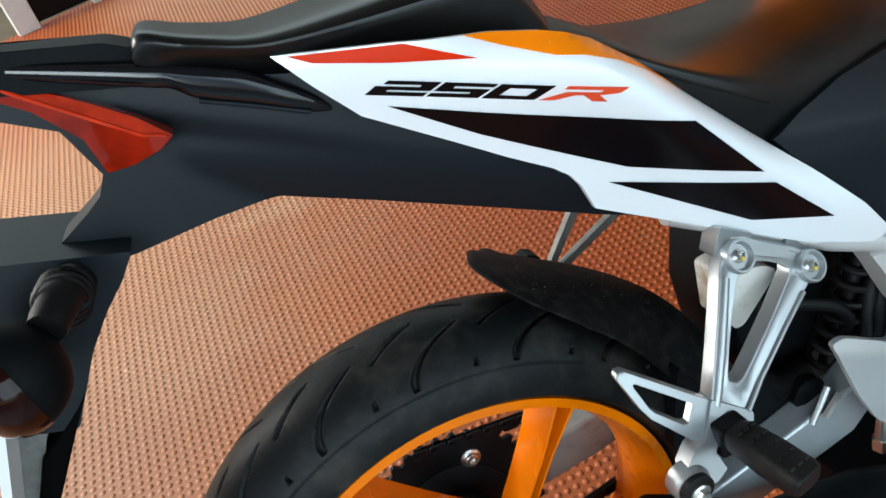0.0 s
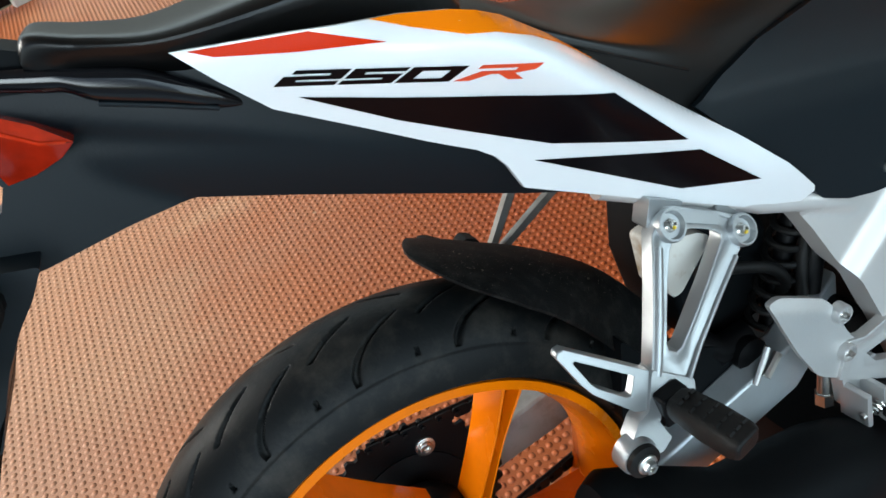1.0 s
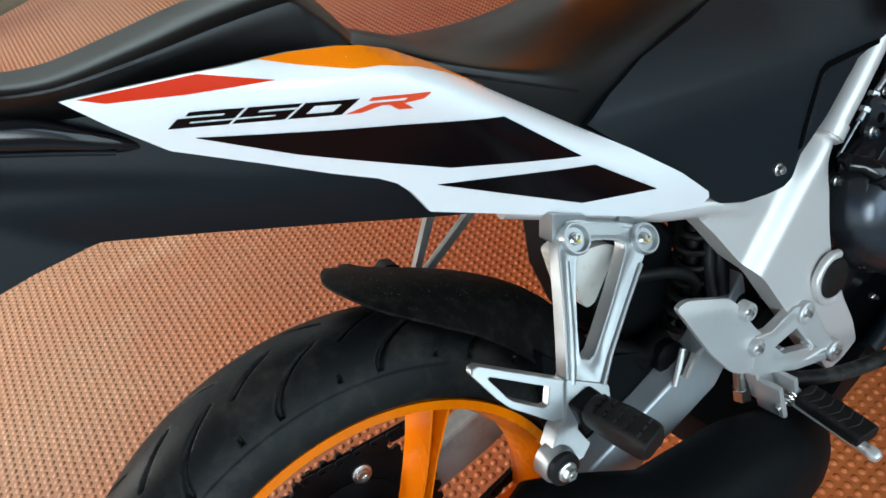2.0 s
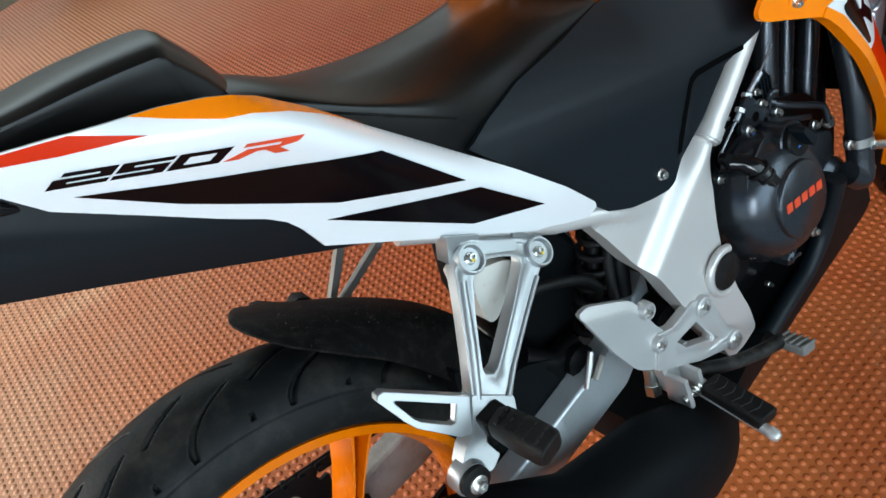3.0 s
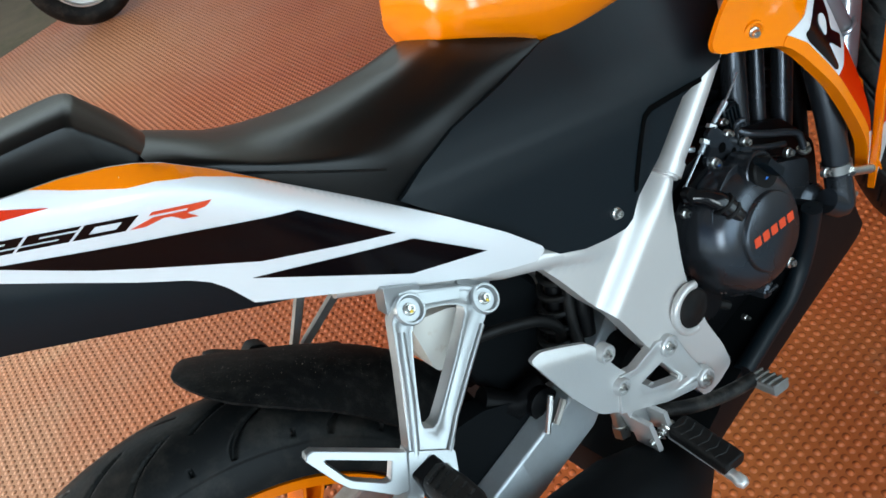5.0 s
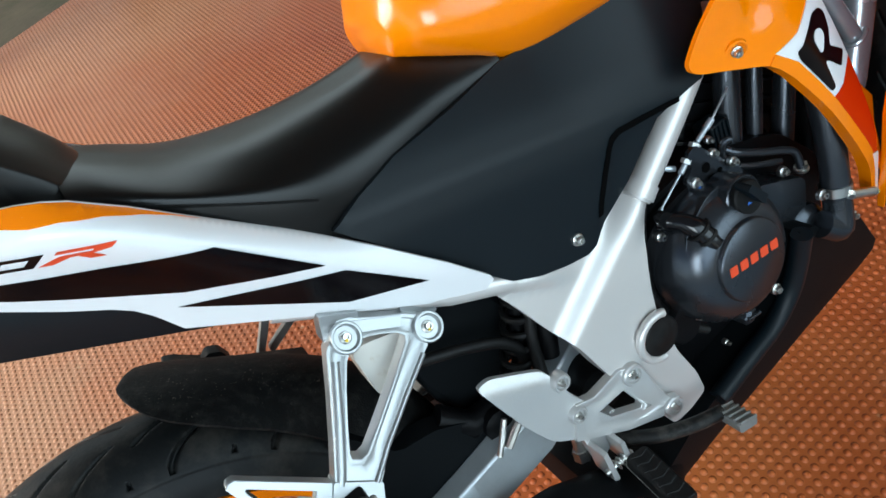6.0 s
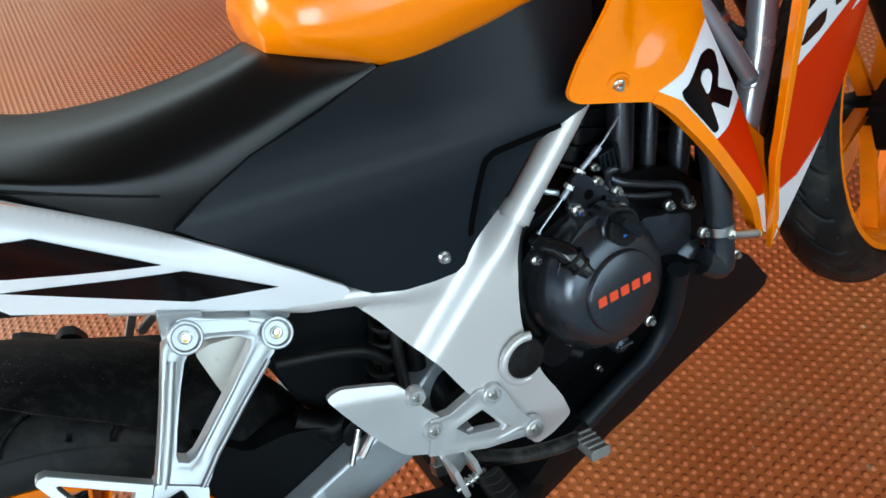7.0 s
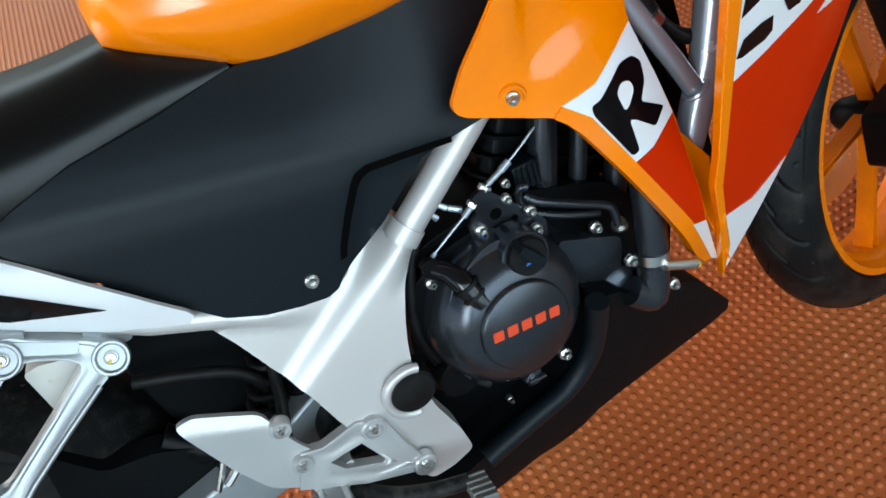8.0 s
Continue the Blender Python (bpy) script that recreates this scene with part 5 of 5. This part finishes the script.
cable = part("clutch_cable", tube(spline([(0.7972, -0.11, 0.5882), (0.7766, -0.112, 0.5768), (0.7605, -0.114, 0.5695), (0.7279, -0.115, 0.5553), (0.7117, -0.115, 0.5445), (0.6975, -0.117, 0.5375), (0.6573, -0.121, 0.5185), (0.6509, -0.122, 0.5142)], 5), 0.0014, 8), M_FRAMETUBE, bike, "steel clutch cable with threaded adjusters")
for p, q, r in (((0.7605, -0.114, 0.5695), (0.7491, -0.114, 0.5637), 0.0042), ((0.7491, -0.114, 0.5637), (0.7318, -0.115, 0.5573), 0.0032), ((0.7179, -0.115, 0.5479), (0.7117, -0.115, 0.5445), 0.0034), ((0.7117, -0.115, 0.5445), (0.6975, -0.117, 0.5375), 0.0036), ((0.6573, -0.121, 0.5185), (0.6509, -0.122, 0.5142), 0.0028)):
    part("adjuster", tube([p, q], r, 10), M_FRAMETUBE, cable)
for p in ((0.7279, -0.115, 0.5553), (0.7117, -0.115, 0.5445)):
    part("lock_nut", lathe([(0, -0.0026), (0.0068, -0.0026), (0.0068, 0.0026), (0, 0.0026)], p, (0.72, -0.05, 0.69), 6), M_CAST, cable)
part("breather_pipe", tube(spline([(.7600, -0.118, .5190), (.7565, -0.122, .5330), (.7600, -0.126, .5430), (.7660, -0.128, .5420)], 6), 0.0042, 12), M_ENGINE, engine)
part("breather_pipe", tube(spline([(.7640, -0.1190, .5280), (.7700, -0.124, .5215), (.7790, -0.127, .5155), (.8080, -0.130, .4990), (.8370, -0.133, .4835), (.8485, -0.136, .4730), (.8505, -0.138, .4520)], 6), 0.0046, 12), M_ENGINE, engine, "black steel breather pipe")
part("pulse_sensor", box(0.764, 0.792, -0.105, -0.075, 0.524, 0.553), M_PLASTIC, engine, bevel=0.003)
for i in range(4):
    part("sensor_rib", box(0.767 + 0.0065 * i, 0.7695 + 0.0065 * i, -0.108, -0.100, 0.526, 0.551), M_PLASTIC, engine)
part("gasket_line", tube(spline([(0.770, -0.112, 0.500), (0.800, -0.116, 0.482), (0.842, -0.118, 0.462)], 5), 0.0040, 8), M_ENGINE, engine)
for p, q in (((0.678, -0.100, 0.557), (0.688, -0.104, 0.548)), ((0.690, -0.100, 0.545), (0.702, -0.104, 0.538)), ((0.668, -0.096, 0.552), (0.676, -0.102, 0.540))):
    part("wiring_clip", tube([p, q], 0.0035, 8), M_FRAMETUBE, engine)
pump = part("water_pump", merged(lathe([(0.030, -0.03), (0.030, 0.004), (0.022, 0.012), (0.010, 0.014), (0, 0.014)], (0.838, -0.138, 0.372), seg=28), tube(spline([(0.835, -0.165, 0.385), (0.855, -0.17, 0.368), (0.862, -0.168, 0.385), (0.866, -0.166, 0.405)], 5), 0.017, 16)), M_ENGINE, engine, "black water pump with a rubber hose")
part("coolant_hose", tube(spline([(0.866, -0.166, 0.402), (0.874, -0.163, 0.470), (0.885, -0.150, 0.55), (0.90, -0.13, 0.62)], 6), 0.0165, 18), M_ENGINE, engine, "black coolant hose")
clamp = part("hose_clamp", lathe([(0.0185, -0.006), (0.0185, 0.006), (0.0168, 0.006), (0.0168, -0.006)], (0.8675, -0.1655, 0.418), (0.1, 0.03, 1), 28, closed=True), M_STEEL, engine, "steel worm drive hose clamp")
part("clamp_screw", tube([(0.868, -0.184, 0.412), (0.905, -0.186, 0.393)], 0.006, 10), M_STEEL, engine)
part("clamp_screw_tip", tube([(0.905, -0.186, 0.393), (0.908, -0.186, 0.391)], 0.0045, 8), M_YELLOW, engine)
part("rear_casting", merged(skin(round_outline([(0.612, 0.385), (0.655, 0.345), (0.650, 0.30), (0.635, 0.27), (0.62, 0.30)], 0.01), flat(-0.108), 0.03, 0), lathe([(0.030, -0.02), (0.030, 0.012), (0.024, 0.02), (0, 0.02)], (0.632, -0.112, 0.365), seg=24)), M_DARK, engine, bevel=0.003)
part("frame_hose", tube(spline([(0.66, -0.10, 0.55), (0.625, -0.115, 0.50), (0.610, -0.118, 0.43), (0.63, -0.12, 0.37), (0.66, -0.13, 0.335)], 6), 0.006, 10), M_RUBBER, engine)
for y in (-0.05, 0.05):
    part("down_tube", tube([(0.96, y, 0.70), (0.98, y, 0.50), (0.94, y, 0.26)], 0.015, 14), M_DARK, bike)
part("radiator", skin([(0.955, 0.66), (0.985, 0.66), (1.02, 0.42), (0.99, 0.42)], flat(-0.09), back=flat(0.09), cell=0), M_DARK, bike)

# ---- bodywork ahead of the engine ----
def thin_plate(knots):
    """A smooth height over x and z that bends through a few knots (x, z, y)."""
    P = np.array(knots)
    n = len(P)

    def phi(r):
        return np.where(r > 1e-9, r * r * np.log(np.maximum(r, 1e-9)), 0.0)
    A = np.zeros((n + 3, n + 3))
    A[:n, :n] = phi(np.linalg.norm(P[:, None, :2] - P[None, :, :2], axis=-1)) + np.eye(n) * 1e-3
    A[:n, n], A[:n, n + 1:], A[n, :n], A[n + 1:, :n] = 1, P[:, :2], 1, P[:, :2].T
    w = np.linalg.solve(A, np.r_[P[:, 2], 0, 0, 0])
    return lambda x, z: float(w[:n] @ phi(np.hypot(P[:, 0] - x, P[:, 1] - z)) + w[n] + w[n + 1] * x + w[n + 2] * z)


COWL = thin_plate([(.7085, .669, -.160), (.7559, .660, -.175), (.7862, .627, -.185), (.7917, .6376, -.187), (.8394, .564, -.203), (.8696, .505, -.199), (.9002, .4535, -.192), (.935, .39, -.165), (.968, .341, -.141), (.9147, .568, -.169), (.8888, .669, -.162), (.752, .75, -.195), (.82, .80, -.190), (.87, .80, -.165)])
cowl_line = [(.80, .84), (.757, .752), (.722, .699), (.7072, .6690), (.7090, .6600), (.7170, .6540), (.7500, .6418), (.783, .629), (.7925, .6213), (.8037, .606), (.832, .553), (.862, .497), (.8965, .431), (.915, .3925), (.937, .363), (.969, .338), (.9536, .376), (.9333, .430), (.920, .50), (.913, .569), (.9019, .6126), (.885, .671), (.885, .70), (.89, .82)]


def cowl_y(x, z):
    """The cowl with a shallow scoop behind its upper edge and a raised crease."""
    scoop = 0.009 * smooth((z - 0.664 - 0.25 * (x - 0.77)) / 0.016) * smooth((x - 0.765) / 0.022)
    crease = (x - 0.722) * 0.80 - (z - 0.672) * 0.60
    return COWL(x, z) + scoop - 0.0022 * math.exp(-(crease / 0.006) ** 2) * smooth((z - 0.672) / 0.02)


cowl = part("side_cowl", skin(round_outline(cowl_line, 0.007, 4), cowl_y, 0.006, 0.010), M_ORANGE, bike, "glossy orange side cowl with white and red graphics", bevel=0.003)
part("cowl_lip", skin(round_outline([(.783, .6280), (.7925, .6200), (.8037, .6045), (.832, .5515), (.862, .4955), (.8965, .4295), (.915, .391), (.937, .361), (.947, .3575), (.906, .4490), (.8450, .5585), (.8165, .6145), (.8043, .6255), (.7927, .6362)], 0.003, 3), decal(COWL, 0.0016), 0.016, 0.012), M_ORANGE, cowl, bevel=0.004)
for nm, line, material, lift in (("white_patch", [(.7927, .6360), (.829, .6406), (.8845, .6700), (.9010, .6126), (.9110, .570), (.871, .559), (.8445, .559), (.8165, .6151), (.8043, .626)], M_WHITE, 0.0012),
                                 ("red_patch", [(.9110, .570), (.9175, .507), (.9300, .434), (.905, .448), (.8445, .5585), (.871, .5585)], M_RED, 0.0012),
                                 ("white_tip", [(.905, .447), (.9300, .4335), (.9520, .376), (.9670, .339), (.9500, .356)], M_WHITE, 0.0020),
                                 ("black_graphic", [(.8185, .6248), (.8282, .6254), (.8609, .6443), (.8764, .6433), (.8852, .6347), (.8838, .6169), (.8717, .6031), (.900, .5833), (.881, .5738), (.8583, .5933), (.8516, .5959), (.8522, .5668), (.8428, .5666), (.8183, .616)], M_DECAL, 0.0024),
                                 ("white_counter", [(.8464, .6232), (.8544, .6296), (.8648, .6268), (.8671, .6178), (.8559, .6079), (.8496, .6059)], M_WHITE, 0.0036)):
    part(nm, skin(round_outline(line, 0.004, 3) if nm in ("black_graphic", "white_counter") else line, decal(cowl_y, lift), 0.001, 0.010), material, cowl)
bolt(cowl, .7562, cowl_y(.7562, .6585) - 0.0002, .6585, 0.0046, axis=(-0.45, -1, -0.3))
part("bolt_recess", lathe([(0.0125, -0.002), (0.0120, 0.0012), (0.0100, 0.0014), (0.0090, 0.0003)], (.7562, cowl_y(.7562, .6585) + 0.0002, .659), (-0.45, -1, -0.3), 28), M_ORANGE, cowl)
part("inner_cowl", skin([(.918, .540), (.930, .5316), (.957, .4913), (.9545, .458), (.960, .4033), (.970, .345), (.9409, .4279), (.921, .50)], plane(-0.075, -0.09, 0.0), 0.005, 0.02), M_ORANGE, bike, bevel=0.002)
mirrored(cowl)

FAIR = plane(-0.298, 0.242, -0.257)


def fair_y(x, z):
    return FAIR(x, z) + 0.9 * max(0, x - 1.02) ** 2


fair_line = [(.928, .86), (.918, .69), (.925, .61), (.932, .525), (.932, .487), (.953, .415), (.9705, .326), (.974, .320), (1.02, .375), (1.07, .432), (1.145, .533), (1.175, .60), (1.21, .72), (1.20, .86)]
fairing = part("front_fairing", skin(fair_line, fair_y, 0.006, 0.018), M_RED, bike, "red, white and orange front fairing side", bevel=0.003)
part("fairing_edge", skin([(.922, .86), (.9132, .6912), (.919, .61), (.927, .525), (.9271, .487), (.948, .415), (.9695, .3117), (.9731, .3657), (.957, .42), (.942, .478), (.9405, .515), (.9346, .6191), (.9325, .6823), (.942, .86)], decal(FAIR, 0.003), 0.011, 0.02), M_ORANGE, fairing, bevel=0.003)
for nm, line, material, lift in (("white_patch", [(.957, .422), (1.005, .4135), (1.064, .434), (1.02, .377), (.974, .324)], M_WHITE, 0.0012),
                                 ("white_band", [(.9305, .628), (.9305, .606), (.934, .603), (.976, .610), (1.051, .628), (1.10, .66), (1.13, .72), (1.12, .85), (.944, .85), (.933, .682)], M_WHITE, 0.0012),
                                 ("black_graphic", [(.936, .627), (.943, .642), (.967, .646), (.983, .645), (.985, .630), (.975, .6255), (.944, .6245)], M_DECAL, 0.0024),
                                 ("black_graphic", [(.936, .665), (.957, .670), (.985, .690), (.98, .72), (.94, .70)], M_DECAL, 0.0024),
                                 ("black_graphic", [(.997, .652), (1.007, .638), (1.023, .638), (1.05, .66), (1.03, .69)], M_DECAL, 0.0024),
                                 ("white_flash", [(1.065, .607), (1.095, .622), (1.12, .625), (1.098, .606)], M_WHITE, 0.0012)):
    part(nm, skin(line, decal(fair_y, lift), 0.001, 0.02), material, fairing)
mirrored(fairing)

BELLY = plane(-0.178, 0.14, -0.267)


def belly_y(x, z):
    return BELLY(x, z) + 0.35 * max(0, 0.20 - z) ** 1.2


belly_line = [(.786, .412), (.782, .36), (.772, .325), (.734, .293), (.684, .286), (.618, .275), (.565, .262), (.45, .20), (.447, .13), (.61, .172), (.82, .180), (.995, .172), (1.022, .178), (1.018, .205), (.95, .303), (.915, .330), (.874, .335), (.82, .395)]
belly = part("belly_pan", skin(belly_line, belly_y, back=lambda x, z: -belly_y(x, z), cell=0.02), M_BELLY, bike, "satin black belly pan under the engine", bevel=0.006)
part("belly_lip", tube(spline([(x, belly_y(x, z) - 0.002, z) for x, z in ((.786, .410), (.782, .36), (.768, .320), (.734, .291), (.684, .284), (.618, .273))], 5), 0.0125, 14), M_PLASTIC, belly)

# fork and brake hose by the front wheel
for y in (-0.09, 0.09):
    part("fork_leg", tube([(0.0, y, 0.0), (-math.sin(radians(25)) * 0.30, y, math.cos(radians(25)) * 0.30)], 0.026, 20), M_DARK, front, "black fork slider")
    part("fork_tube", tube([(-math.sin(radians(25)) * 0.29, y, math.cos(radians(25)) * 0.29), (-math.sin(radians(25)) * 0.62, y, math.cos(radians(25)) * 0.62)], 0.019, 20), M_STEEL, front, "bright fork tube")
part("brake_hose", tube(spline([(-0.15, -0.085, 0.36), (-0.108, -0.105, 0.25), (-0.102, -0.108, 0.16), (-0.098, -0.105, 0.11), (-0.075, -0.105, 0.055)], 6), 0.0072, 10), M_RUBBER, front)
caliper = part("caliper", skin(round_outline([(-0.125, 0.065), (-0.055, 0.080), (-0.025, 0.060), (-0.030, -0.005), (-0.070, -0.030), (-0.118, -0.015)], 0.012, 4), flat(-0.098), 0.045, 0), M_DARK, front, "black brake caliper with bright bolts", bevel=0.006)
part("bracket", skin(round_outline([(-0.075, 0.075), (-0.035, 0.070), (-0.035, 0.020), (-0.075, 0.025)], 0.004), flat(-0.107), 0.010, 0), M_FRAMETUBE, front, bevel=0.002)
for bx, bz in ((-0.112, -0.010), (-0.055, 0.045), (-0.060, 0.110)):
    bolt(front, bx, -0.108, bz, 0.007)
part("reflector", lathe([(0.024, -0.012), (0.024, 0.002), (0.021, 0.005), (0, 0.006)], (-0.075, -0.122, 0.150), (-0.35, -1, 0.15), 28), M_AMBER, front, "round amber reflector")
part("brake_line_clip", box(-0.110, -0.094, -0.112, -0.096, 0.20, 0.215), M_STEEL, front, bevel=0.002)


# ---- things in the background ----
def stand_frame():
    """Foot of a painted steel display stand with a dark panel between its legs."""
    root = new("display_stand")
    tagged(root, "white painted steel stand with a dark panel between its legs", "stand")
    root.matrix_world = pose(-0.72, 3.25, 0, 0, 0, 20)
    for x in (0, 0.36):
        part("leg", box(x - 0.05, x + 0.05, -0.02, 0.02, 0, 0.9), M_PAINTEDSTEEL, root, bevel=0.004)
    part("panel", box(0.055, 0.305, 0.0, 0.012, 0.02, 0.9), M_DARK, root, bevel=0.003)
    return root


stand_frame()


def scooter():
    """A parked scooter: only the foot of its wheel shows."""
    root = new("parked_scooter")
    tagged(root, "small black scooter wheel and fork, parked at the floor's edge", "scooter")
    root.matrix_world = pose(0.77, 3.44, 0, 0, 0, -8)
    wheel = new("wheel")
    wheel.parent = root
    wheel.location = (0, 0, 0.26)
    part("tyre", tyre_mesh(0.26, 0.055, 0.165, 0.042, 120, 14, lambda t, a: 0.0), M_TYRE, wheel)
    part("rim", lathe([(0.166, -0.042), (0.158, -0.044), (0.150, -0.030), (0.120, -0.020), (0.05, -0.030), (0.0, -0.032), (0, 0.032), (0.05, 0.030), (0.120, 0.020), (0.150, 0.030), (0.158, 0.044), (0.166, 0.042)], (0, 0, 0), (0, 1, 0), 48, closed=True), M_CAST, wheel, "grey steel wheel with slots")
    # black bars stand in for the shade inside the wheel's slots
    for k in range(9):
        a = 2 * math.pi * k / 9
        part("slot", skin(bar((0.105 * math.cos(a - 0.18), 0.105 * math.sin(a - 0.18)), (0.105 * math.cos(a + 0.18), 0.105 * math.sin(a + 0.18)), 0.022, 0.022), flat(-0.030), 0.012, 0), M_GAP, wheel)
    for y in (-0.07, 0.07):
        part("fork_leg", tube([(0, y, 0.26), (-0.16, y, 0.72)], 0.018, 12), M_DARK, root)
    part("mudguard", loft([[(r * math.cos(radians(a)), y, 0.26 + r * math.sin(radians(a))) for r, y in ((0.275, -0.065), (0.295, -0.03), (0.295, 0.03), (0.275, 0.065), (0.27, 0.06), (0.288, 0.0), (0.27, -0.06))] for a in range(20, 170, 10)]), M_DARK, root)
    return root


scooter()
